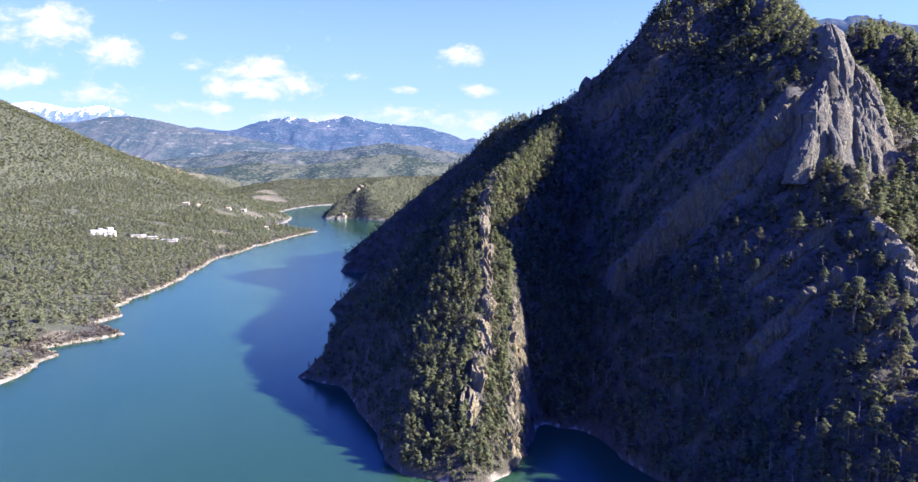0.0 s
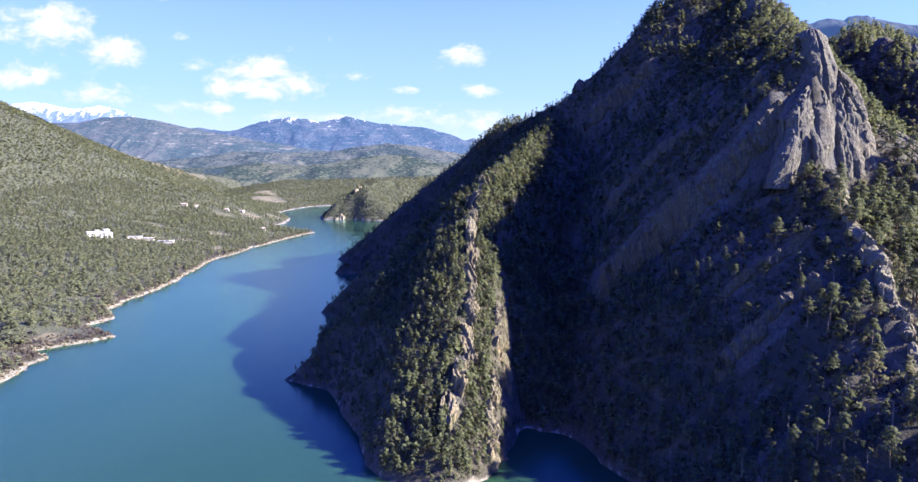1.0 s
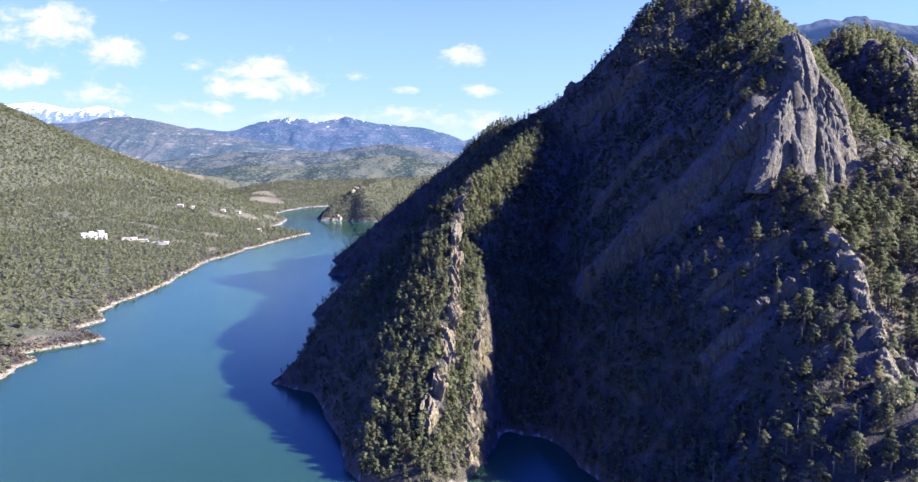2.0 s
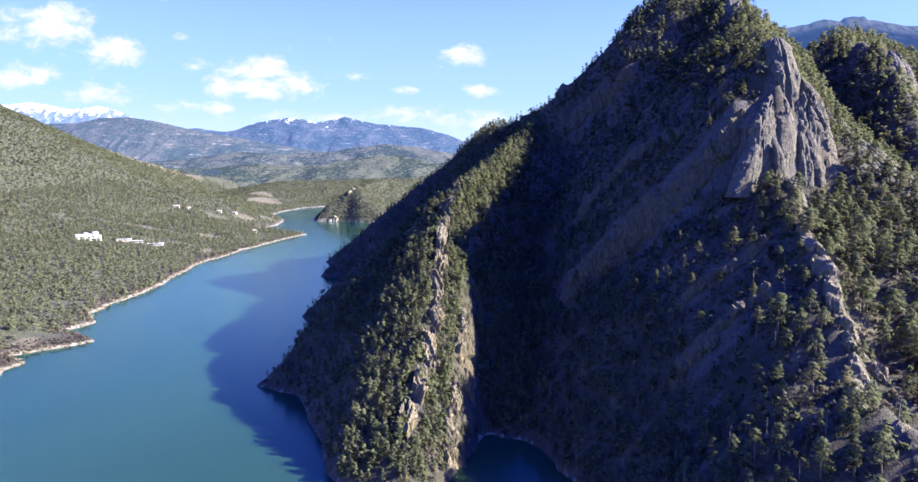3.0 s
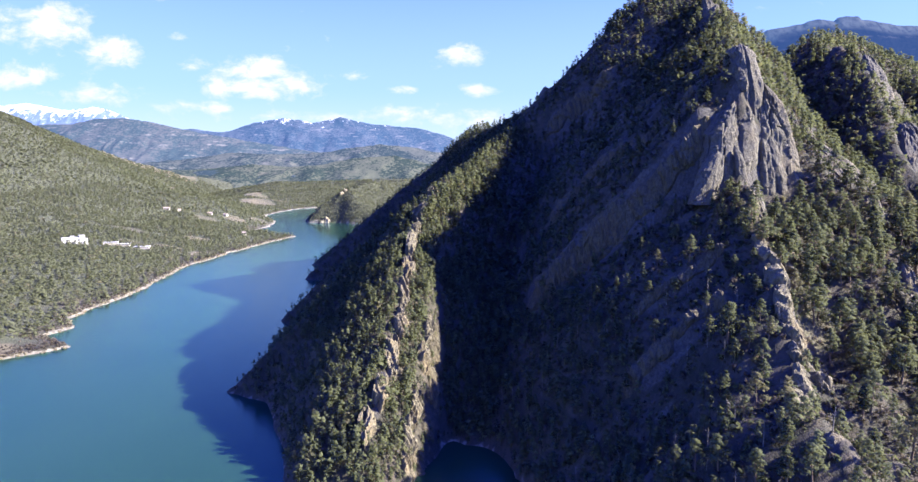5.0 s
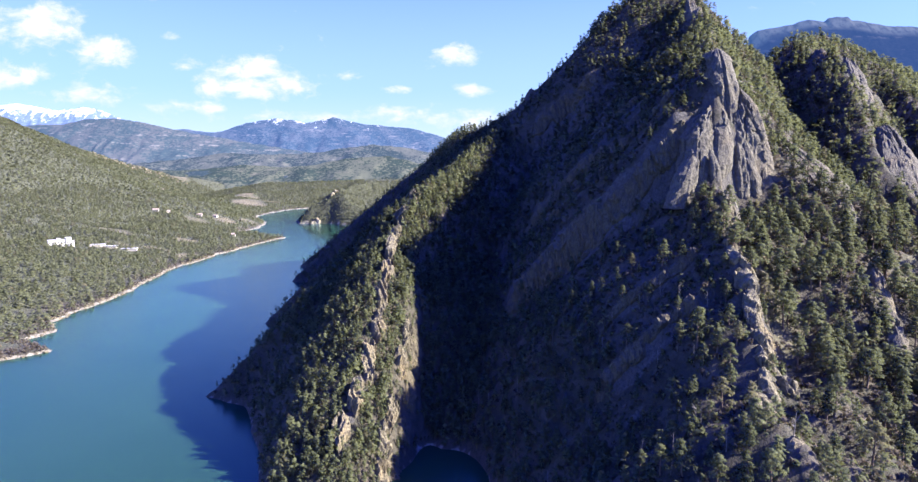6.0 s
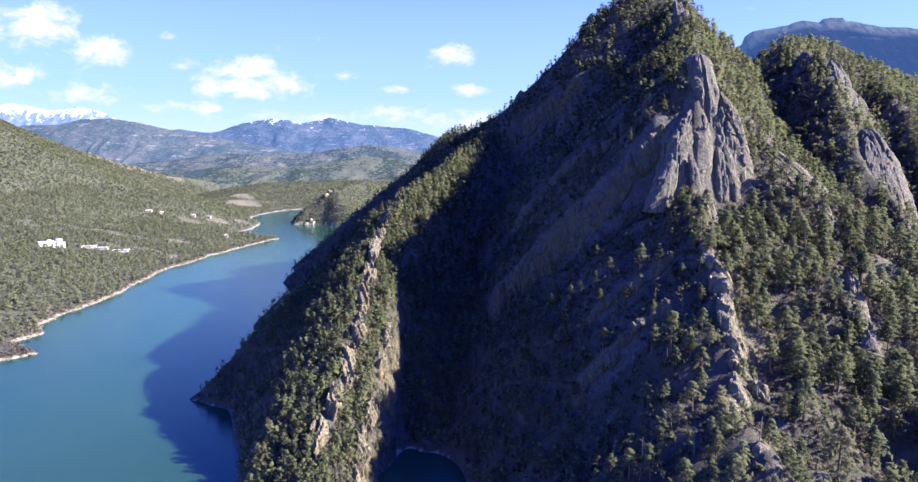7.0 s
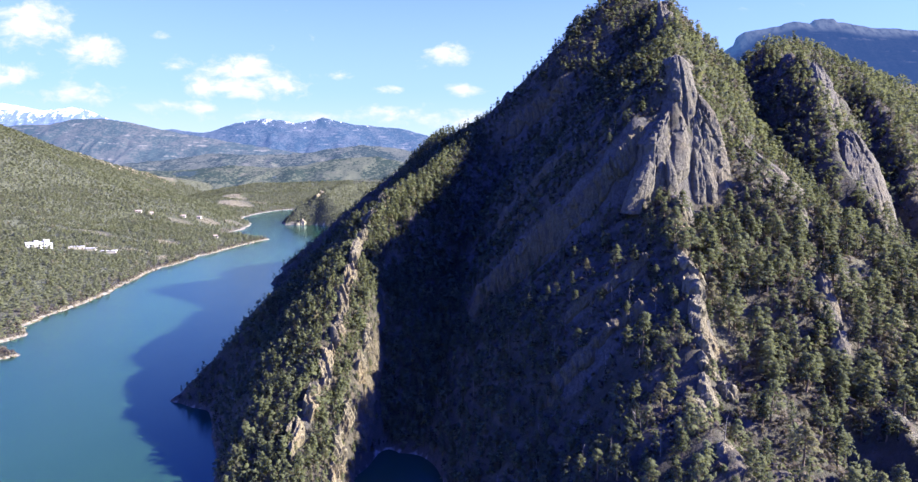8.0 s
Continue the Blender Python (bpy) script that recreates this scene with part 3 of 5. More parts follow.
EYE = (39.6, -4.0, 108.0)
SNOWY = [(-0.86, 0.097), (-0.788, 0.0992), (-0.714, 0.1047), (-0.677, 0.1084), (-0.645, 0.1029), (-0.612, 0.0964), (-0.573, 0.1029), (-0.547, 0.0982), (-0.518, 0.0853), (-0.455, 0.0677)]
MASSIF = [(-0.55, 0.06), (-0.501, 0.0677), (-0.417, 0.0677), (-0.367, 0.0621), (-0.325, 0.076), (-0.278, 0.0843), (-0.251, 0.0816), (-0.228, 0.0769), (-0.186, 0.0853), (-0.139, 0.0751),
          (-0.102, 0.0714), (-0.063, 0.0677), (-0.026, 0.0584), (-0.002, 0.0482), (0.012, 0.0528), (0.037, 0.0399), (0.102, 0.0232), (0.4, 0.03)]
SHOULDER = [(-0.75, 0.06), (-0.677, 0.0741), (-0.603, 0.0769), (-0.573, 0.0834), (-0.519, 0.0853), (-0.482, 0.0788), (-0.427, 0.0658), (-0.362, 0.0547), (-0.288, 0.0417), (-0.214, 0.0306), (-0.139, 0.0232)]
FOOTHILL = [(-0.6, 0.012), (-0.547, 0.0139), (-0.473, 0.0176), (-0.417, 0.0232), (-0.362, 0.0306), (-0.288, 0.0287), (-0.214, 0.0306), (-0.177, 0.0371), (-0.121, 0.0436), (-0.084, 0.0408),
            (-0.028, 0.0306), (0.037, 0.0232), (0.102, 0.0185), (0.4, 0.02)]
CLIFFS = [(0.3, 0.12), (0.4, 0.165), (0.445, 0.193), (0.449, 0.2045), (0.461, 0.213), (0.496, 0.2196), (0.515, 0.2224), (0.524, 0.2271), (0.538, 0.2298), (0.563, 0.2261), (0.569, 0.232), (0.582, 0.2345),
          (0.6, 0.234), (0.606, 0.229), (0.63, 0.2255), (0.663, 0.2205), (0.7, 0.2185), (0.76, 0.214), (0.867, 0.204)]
# Distance haze is put into these ranges as bluish tones and a blue emission.
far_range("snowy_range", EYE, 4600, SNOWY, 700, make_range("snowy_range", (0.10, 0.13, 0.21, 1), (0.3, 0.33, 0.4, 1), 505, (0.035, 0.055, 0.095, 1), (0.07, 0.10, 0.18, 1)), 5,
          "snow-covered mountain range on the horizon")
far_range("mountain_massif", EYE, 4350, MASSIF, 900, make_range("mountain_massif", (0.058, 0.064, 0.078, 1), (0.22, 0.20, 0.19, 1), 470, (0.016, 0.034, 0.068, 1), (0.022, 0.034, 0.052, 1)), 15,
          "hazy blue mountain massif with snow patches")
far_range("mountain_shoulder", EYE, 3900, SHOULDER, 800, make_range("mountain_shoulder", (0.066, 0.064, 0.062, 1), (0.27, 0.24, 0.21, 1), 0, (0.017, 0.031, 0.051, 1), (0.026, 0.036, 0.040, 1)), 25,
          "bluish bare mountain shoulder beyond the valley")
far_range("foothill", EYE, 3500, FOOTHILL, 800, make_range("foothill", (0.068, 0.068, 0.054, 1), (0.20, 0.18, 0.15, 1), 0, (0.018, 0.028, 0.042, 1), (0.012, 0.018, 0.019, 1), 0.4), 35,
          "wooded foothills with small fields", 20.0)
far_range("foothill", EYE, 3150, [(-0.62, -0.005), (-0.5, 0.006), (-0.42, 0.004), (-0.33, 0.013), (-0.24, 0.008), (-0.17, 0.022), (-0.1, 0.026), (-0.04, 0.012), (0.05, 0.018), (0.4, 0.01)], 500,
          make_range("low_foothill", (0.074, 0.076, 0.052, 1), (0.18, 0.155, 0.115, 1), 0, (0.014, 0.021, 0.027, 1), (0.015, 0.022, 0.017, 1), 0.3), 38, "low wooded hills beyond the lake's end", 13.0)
# Its shade is painted as a near-black base, the blue haze over it as emission.
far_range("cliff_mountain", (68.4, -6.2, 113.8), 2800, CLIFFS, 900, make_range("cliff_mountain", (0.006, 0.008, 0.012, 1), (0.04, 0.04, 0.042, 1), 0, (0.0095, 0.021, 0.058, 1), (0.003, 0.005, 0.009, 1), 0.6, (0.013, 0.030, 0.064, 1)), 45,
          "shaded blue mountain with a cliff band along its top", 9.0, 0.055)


# ---- trees ----
def tuft_cloud(rng, centres, outs, size, lift=0.4):
    """Two-triangle needle clumps round the centres, facing outwards and up."""
    count = len(centres)
    normal = outs + np.array([0, 0, 0.55]) + rng.normal(0, 0.55, (count, 3))
    normal /= np.linalg.norm(normal, axis=1)[:, None]
    side = np.cross(normal, rng.normal(0, 1, (count, 3)))
    side /= np.linalg.norm(side, axis=1)[:, None]
    other = np.cross(normal, side)
    s = (size * rng.uniform(0.6, 1.35, count))[:, None]
    a, b = centres + side * s, centres - side * s
    c = centres + other * s * rng.uniform(0.35, 0.8, (count, 1)) - normal * s * 0.25
    d = centres - other * s * rng.uniform(0.35, 0.8, (count, 1)) - normal * s * 0.25
    v = np.stack([a, c, b, d], 1).reshape(-1, 3)
    soft = outs / np.maximum(np.linalg.norm(outs, axis=1), 1e-6)[:, None] + [0, 0, lift] + rng.normal(0, 0.14, (count, 3))
    v = np.concatenate([v, np.repeat(soft / np.linalg.norm(soft, axis=1)[:, None], 4, axis=0)], 1)
    k = np.arange(count)[:, None] * 4
    return v, np.concatenate([k + [0, 1, 2], k + [0, 2, 3]], 0)


def tube(points, radii, sides):
    v = []
    for (px, py, pz), r in zip(points, radii):
        for k in range(sides):
            a = 2 * math.pi * k / sides
            v.append((px + r * math.cos(a), py + r * math.sin(a), pz, math.cos(a), math.sin(a), 0.1))
    f = []
    for j in range(len(points) - 1):
        for k in range(sides):
            a, b = j * sides + k, j * sides + (k + 1) % sides
            f += [(a, b, b + sides), (a, b + sides, a + sides)]
    return np.array(v), np.array(f)


def join(pieces):
    vs, fs, n = [], [], 0
    for v, f in pieces:
        vs.append(v)
        fs.append(f + n)
        n += len(v)
    return np.concatenate(vs), np.concatenate(fs)


def pine_crown(rng, clumps, size, bottom=0.18, width=0.29, lift=0.8):
    """A loose pine crown of unit height: whorled, broad below the middle, rounded and uneven at the top."""
    t = bottom + (1.0 - bottom) * rng.uniform(0, 1, clumps) ** 0.9
    s = (t - bottom) / (1 - bottom)
    layer = np.round(t * 9) / 9
    t = t + (layer - t) * 0.55
    lean = rng.uniform(-0.04, 0.04, 2)
    r = width * np.clip(1.15 - s, 0.06, 1) ** 0.75 * np.clip(0.35 + 3.5 * s, 0, 1)
    turn = rng.uniform(0, 2 * math.pi, clumps)
    lobes = 1 + 0.3 * np.sin(2 * turn + rng.uniform(0, 6)) * np.cos(7 * t + rng.uniform(0, 6))
    rad = r * lobes * np.sqrt(rng.uniform(0.15, 1.0, clumps))
    cen = np.stack([rad * np.cos(turn) + lean[0] * t, rad * np.sin(turn) + lean[1] * t, t - 0.12 * rad], 1)
    out = np.stack([np.cos(turn), np.sin(turn), 0.2 + 0.8 * s], 1)
    return tuft_cloud(rng, cen, out, size, lift)


def lobed_crown(rng, lobes, each, size, bottom=0.34, width=0.27):
    """A pine crown of unit height built from foliage pads round the stem: broad irregular pads below, a rounded top."""
    cen, out = [], []
    for k in range(lobes):
        s = (k + rng.uniform(0.2, 0.8)) / lobes
        t = bottom + (0.93 - bottom) * s
        reach = width * (1.0 - 0.82 * s ** 1.5) * rng.uniform(0.55, 1.1) if k < lobes - 2 else 0.02
        a = 2.4 * k + rng.uniform(-0.7, 0.7)
        r = (0.155 - 0.06 * s) * rng.uniform(0.8, 1.25)
        d = rng.normal(0, 1, (each, 3))
        d /= np.linalg.norm(d, axis=1)[:, None]
        d[:, 2] = np.where(d[:, 2] < -0.25, -d[:, 2], d[:, 2])
        p = d * [r, r, r * 0.62] * rng.uniform(0.72, 1.08, (each, 1))
        cen.append(p + [reach * math.cos(a), reach * math.sin(a), t])
        out.append(d + [0.35 * math.cos(a), 0.35 * math.sin(a), 0.1])
    return tuft_cloud(rng, np.concatenate(cen), np.concatenate(out), size)


def whorl_crown(rng, whorls, arms, pads, size, bottom=0.25, width=0.22, taper=0.75):
    """A pine crown of unit height: whorls of rising branches, each with flat pads of needles towards its tip."""
    cen, out = [], []
    for k in range(whorls):
        s = (k + 0.5 + rng.uniform(-0.3, 0.3)) / whorls
        t = bottom + (0.95 - bottom) * s
        reach = (width * max(0.03, 1 - s ** 1.7) ** taper * min(1, 0.6 + 2.2 * s) + 0.015) * rng.uniform(0.7, 1.2)
        first = rng.uniform(0, 6.28)
        for j in range(arms):
            a = first + 2 * math.pi * j / arms + rng.normal(0, 0.3)
            r = reach * rng.uniform(0.55, 1.2)
            q, side = r * rng.uniform(0.3, 1.0, pads), rng.normal(0, 0.2, pads) * r
            c, w = math.cos(a), math.sin(a)
            cen.append(np.stack([q * c - side * w, q * w + side * c, t + 0.2 * q + rng.normal(0, 0.012, pads)], 1))
            out.append(np.stack([np.full(pads, 0.75 * c), np.full(pads, 0.75 * w), np.full(pads, 0.45 + 0.4 * s)], 1))
    tip = rng.normal(0, 0.012, (3, 3)) + [0, 0, 0.97]
    return tuft_cloud(rng, np.concatenate(cen + [tip]), np.concatenate(out + [np.tile([0.1, 0.0, 1.0], (3, 1))]), size)


def pine_trunk(rng, sides, top=0.93):
    z = np.array([-0.06, 0.0, 0.3, 0.6, top]) if sides > 3 else np.array([-0.06, 0.5, top])
    bend = rng.uniform(-0.03, 0.03, 2)
    pts = [(bend[0] * math.sin(3 * a), bend[1] * math.sin(2.4 * a), a) for a in z]
    return tube(pts, [0.024 * (1.06 - max(a, 0)) + 0.002 for a in z], sides)


def scatter(rng, x0, x1, y0, y1, step):
    """Uneven positions, one in each cell of the stretch."""
    xs, ys = np.arange(x0, x1, step), np.arange(y0, y1, step)
    gx, gy = np.meshgrid(xs, ys)
    gx, gy = gx.ravel() + rng.uniform(0, step, gx.size), gy.ravel() + rng.uniform(0, step, gy.size)
    return gx, gy


def surface(x, y):
    h, slab_here, main_here = relief(x, y)
    e = 1.5
    gx, gy = (height_at(x + e, y) - h) / e, (height_at(x, y + e) - h) / e
    return h, gx, gy, np.hypot(gx, gy), slab_here


def plant(name, variants, x, y, z, scale, tint, mat, rng, label, category):
    """Many small plants joined in one mesh."""
    vs, fs, ts, ns, n = [], [], [], [], 0
    which = rng.integers(0, len(variants), len(x))
    turn = rng.uniform(0, 2 * math.pi, len(x))
    for k, (v, f) in enumerate(variants):
        sel = np.nonzero(which == k)[0]
        if not len(sel):
            continue
        c, s = np.cos(turn[sel])[:, None], np.sin(turn[sel])[:, None]
        sc = scale[sel][:, None]
        wide = rng.uniform(0.85, 1.25, len(sel))[:, None]
        px = x[sel][:, None] + (v[None, :, 0] * c - v[None, :, 1] * s) * sc * wide
        py = y[sel][:, None] + (v[None, :, 0] * s + v[None, :, 1] * c) * sc * wide
        pz = z[sel][:, None] + v[None, :, 2] * sc
        vs.append(np.stack([px, py, pz], 2).reshape(-1, 3))
        fs.append((f[None] + (np.arange(len(sel)) * len(v))[:, None, None] + n).reshape(-1, 3))
        ts.append(np.repeat(tint[sel], len(v)))
        ns.append(np.stack([v[None, :, 3] * c - v[None, :, 4] * s, v[None, :, 3] * s + v[None, :, 4] * c, v[None, :, 5] + 0 * c], 2).reshape(-1, 3))
        n += len(sel) * len(v)
    ob = new(name, mesh_from(name, np.concatenate(vs), np.concatenate(fs), mat, False, tint=np.concatenate(ts), soft=np.concatenate(ns)))
    return tagged(ob, label, category, kind="stuff")


# where the cliffs stand bare: centre and half sizes in plan
CLIFF_SPOTS = [(188, 159, 7, 9), (183, 150, 5, 8), (201, 206, 4, 16), (197, 190, 4, 5), (234, 480, 8, 14), (176, 288, 8, 8), (182, 272, 13, 12), (162, 271, 14, 11), (152, 261, 6, 5), (180, 262, 9, 5), (300, 340, 17, 18), (305, 360, 11, 16), (321, 420, 8, 16), (327, 440, 6, 12), (220, 276, 10, 11), (214, 290, 7, 9), (151, 202, 3.5, 10), (140, 172, 4, 10), (137, 138, 4, 4), (165, 249, 4, 6)]


def on_cliff(x, y):
    out = np.zeros(np.shape(x), bool)
    for x0, y0, a, b in CLIFF_SPOTS:
        out |= np.hypot((x - x0) / a, (y - y0) / b) < 1
    return out


def frontal(x, y, z):
    """Whether a flank can be seen from the flight line: in front of it and inside its span."""
    left, right = 10 - 0.80 * (y + 5), 72 + 0.80 * (y + 5)
    return (x > left) & (x < right) & (z > 1.2) & ~on_cliff(x, y)


rng = np.random.default_rng(7)
MID = [join([pine_trunk(rng, 3), whorl_crown(rng, 6, 4, 2, 0.095, 0.22 + 0.03 * (k % 4), 0.26 + 0.02 * (k % 3)) if k % 2 else lobed_crown(rng, 8, 6, 0.092, 0.3)]) for k in range(10)]
MID_FAR = [join([pine_trunk(rng, 3), pine_crown(rng, 16, 0.15)]) for _ in range(8)]
FAR = [pine_crown(rng, 22, 0.15, 0.08, 0.44, 1.3) for _ in range(8)]
HILL = [pine_crown(rng, 6, 0.29, 0.02, 0.46, 1.3) for _ in range(8)]
for v, _ in FAR + HILL:
    v[:, 2] *= 0.72
BUSH = [tuft_cloud(rng, *(lambda d: (d * rng.uniform(0.3, 1, (10, 1)) * [0.5, 0.5, 0.45] + [0, 0, 0.4], d))(
    (lambda q: q / np.linalg.norm(q, axis=1)[:, None])(rng.normal(0, 1, (10, 3)))), 0.26) for _ in range(6)]


# the nearest pines, one by one
near_x, near_y = scatter(rng, 84, 262, 104, 264, 5.6)
near_z, gx, gy, steep, _ = surface(near_x, near_y)
keep = frontal(near_x, near_y, near_z) & (rng.uniform(0, 1, len(near_x)) < np.clip(1.3 - 0.4 * steep, 0.1, 1)) & (rng.uniform(0, 1, len(near_x)) < 0.2 + 0.75 * smooth(near_x, 142 + 20 * smooth(near_y, 190, 170), 160 + 20 * smooth(near_y, 190, 170))) & (scree(near_x, near_y) < 0.4)
# single pines that stand out on the shaded flank and along the near rib
LONE = [(131.3, 227.7, 10.5), (131.3, 191.5, 15.0), (135, 185, 10.0), (129, 166, 10.5), (122, 168, 9.0), (112, 149, 11.0), (122.5, 136, 11.0), (127, 133.5, 10.0), (140, 183, 8.5), (118, 141, 10.5),
        (104, 158, 10.0), (163, 200, 13.5), (166, 203, 14.0), (171, 199, 13.0), (155, 244, 8.0), (153, 234, 7.5), (143, 216, 6.5), (141, 191, 7.5), (144, 201, 7.0), (136, 178, 8.5), (133, 171, 9.0), (131, 152, 8.0), (127, 145, 9.0), (132, 147, 7.5), (148, 213, 6.5), (150, 224, 7.0), (150, 256, 5.5), (155, 254, 6.0), (159, 252, 5.0)]
apart = np.ones(len(near_x), bool)
for x, y, _ in LONE:
    apart &= np.hypot(near_x - x, near_y - y) > 5
keep &= apart
near_x, near_y, near_z = near_x[keep][:299 - len(LONE)], near_y[keep][:299 - len(LONE)], near_z[keep][:299 - len(LONE)]
near_high = np.concatenate([np.where(near_x < 150, rng.uniform(5.6, 9.0, len(near_x)), rng.uniform(8.0, 13.5, len(near_x))), [p[2] for p in LONE]])
near_x, near_y = np.concatenate([near_x, [p[0] for p in LONE]]), np.concatenate([near_y, [p[1] for p in LONE]])
near_z = height_at(near_x, near_y)


def pine_limbs(rng):
    """Short bare limbs on the lower stem."""
    out = []
    for k in range(9):
        z, a, r = rng.uniform(0.2, 0.8), rng.uniform(0, 6.28), rng.uniform(0.1, 0.2)
        tip = (r * math.cos(a), r * math.sin(a), z + 0.05)
        out.append(tube([(0, 0, z), (tip[0] * 0.55, tip[1] * 0.55, z + 0.015), tip], [0.008, 0.006, 0.002], 3))
    return out


def pine_tree(trunk, crown, m, tall):
    tree = new("pine_tree")
    tree.matrix_world = m
    for name, me in (("trunk", trunk), ("crown", crown)):
        ob = new(name, me)
        ob.parent = tree
    return tagged(tree, "tall olive-green pine on the rocky flank" if tall else "small olive-green pine among scrub on the flank", "tree", "pines on the flank")


kinds = []
for k in range(8):
    v, f = join([pine_trunk(rng, 6)] + pine_limbs(rng))
    trunk = mesh_from("trunk", v[:, :3], f, BARK, True)
    v, f = lobed_crown(rng, 14, 40, 0.04, 0.28, 0.25) if k % 2 else whorl_crown(rng, 8 + k % 3, 6, 10, 0.043, 0.22 + 0.05 * (k % 4), 0.23 + 0.02 * (k % 3), 0.6 + 0.1 * (k % 3))
    kinds.append((trunk, mesh_from("crown", v[:, :3], f, PINE, False, tint=np.full(len(v), k / 8.0), soft=v[:, 3:])))
for k, (x, y, z, high) in enumerate(zip(near_x, near_y, near_z, near_high)):
    m = Matrix.LocRotScale((x, y, z - 0.15), Euler((rng.uniform(-0.05, 0.05), rng.uniform(-0.05, 0.05), rng.uniform(0, 6.28))), (high, high, high))
    pine_tree(*kinds[k % 8], m, high > 8)


def mask_near(x, y):
    """Places too close to one of the single pines."""
    out = np.zeros(len(x), bool)
    for a, b in zip(near_x, near_y):
        out |= (np.abs(x - a) < 1.3) & (np.abs(y - b) < 1.3)
    return out


# the mountain's woods
px, py = scatter(rng, -135, 640, 95, 790, 3.6)
pz, gx, gy, steep, slab_here = surface(px, py)
facing = (gx * (px - 40) + gy * (py + 5)) / np.hypot(px - 40, py + 5) + (110 - pz) / np.hypot(px - 40, py + 5) > -0.25
keep = frontal(px, py, pz) & (rng.uniform(0, 1, len(px)) < np.clip(1.65 - 0.4 * steep, 0.15, 1)) & ((np.maximum(strips(px, py), np.maximum(ledge_faces(px, py), 0.8 * slab_here)) < 0.35) | (rng.uniform(0, 1, len(px)) < 0.1)) & (facing | (rng.uniform(0, 1, len(px)) < 0.12)) & ~mask_near(px, py)
keep &= (fbm(px / 16, py / 16, 3, 121) < 0.3) | (px < 150)
keep &= rng.uniform(0, 1, len(px)) < 1 - 0.5 * smooth(px, 95, 110) * smooth(px, 170, 140) - (0.4 + 0.3 * smooth(py, 300, 255)) * smooth(px, 150, 180)
keep &= (scree(px, py) < 0.4) & ((rng.uniform(0, 1, len(px)) < 0.35) | (np.hypot((px - 156) / 16, (py - 160) / 28) > 1))
keep &= (gx > -1.9) | (px > 62)
keep &= (rng.uniform(0, 1, len(px)) < 0.5) | (px < 106) | (px > 149) | (py > 262)
px, py, pz = px[keep], py[keep], pz[keep]
size = rng.uniform(3.6, 7.2, len(px)) * (1 + 0.55 * smooth(px, 150, 180)) * (1 + 0.25 * smooth(px, 90, 105) * smooth(px, 165, 140) - 0.4 * smooth(px, 110, 120) * smooth(px, 152, 146) * smooth(py, 196, 204) * smooth(py, 275, 262) + 0.25 * smooth(px, 20, 35) * smooth(px, 100, 85))
for sel, models, words in ((py < 330, MID, "olive-green pines covering the near mountain flanks"), (py >= 330, MID_FAR, "olive-green pines covering the upper mountain flanks")):
    plant("mountain_forest", models, px[sel], py[sel], pz[sel] - 0.25, size[sel], rng.uniform(0, 1, sel.sum()), PINE, rng, words, "forest")

fx, fy = scatter(rng, -45, 70, 196, 460, 3.1)
fz, gx, gy, steep, _ = surface(fx, fy)
keep = (fz > 1.5) & (gx < 1.0) & (gx > -2.6) & (rng.uniform(0, 1, len(fx)) < np.clip(1.5 - 0.35 * steep, 0.45, 0.9)) & (fx > -45 + 0.12 * (fy - 196)) & (strips(fx, fy) < 0.25)
fx, fy, fz, gx = fx[keep], fy[keep], fz[keep], gx[keep]
plant("spur_pines", MID, fx, fy, fz - 0.25, rng.uniform(4.0, 8.4, len(fx)) * (1 - 0.45 * smooth(gx, -0.9, -1.6)), rng.uniform(0, 1, len(fx)), PINE, rng, "sunlit pines crowding the narrow spur", "forest")

# olive brush on the narrow shelf between the spur's two lines of rock
kx, ky = scatter(rng, 15, 62, 200, 420, 2.3)
kz, gx, gy, steep, _ = surface(kx, ky)
off = kx - np.interp(ky, [p[1] for p in FIN], [p[0] for p in FIN])
keep = (off > 3.5) & (off < 17) & (kz > 1.5) & (gx > -4.5) & (rng.uniform(0, 1, len(kx)) < 0.85)
kx, ky, kz = kx[keep], ky[keep], kz[keep]
plant("spur_brush", MID, kx, ky, kz - 0.3, rng.uniform(2.2, 4.6, len(kx)), rng.uniform(0, 1, len(kx)), PINE, rng, "low olive-green pines and brush on the spur's rocky shelf", "shrubs")

# scrub between them
bx, by = scatter(rng, -135, 420, 95, 640, 2.7)
bz, gx, gy, steep, slab_here = surface(bx, by)
keep = frontal(bx, by, bz) & (rng.uniform(0, 1, len(bx)) < np.clip(1.3 - 0.4 * steep, 0.08, 0.95)) & ((np.maximum(strips(bx, by), np.maximum(ledge_faces(bx, by), 0.8 * slab_here)) < 0.35) | (rng.uniform(0, 1, len(bx)) < 0.3)) & (scree(bx, by) < rng.uniform(0.1, 1.2, len(bx)))
facing = (gx * (bx - 40) + gy * (by + 5)) / np.hypot(bx - 40, by + 5) + (110 - bz) / np.hypot(bx - 40, by + 5) > -0.15
keep &= facing
bx, by, bz = bx[keep], by[keep], bz[keep]
tx, ty = scatter(rng, 78, 158, 100, 310, 2.3)
tz, gx, gy, steep, slab_here = surface(tx, ty)
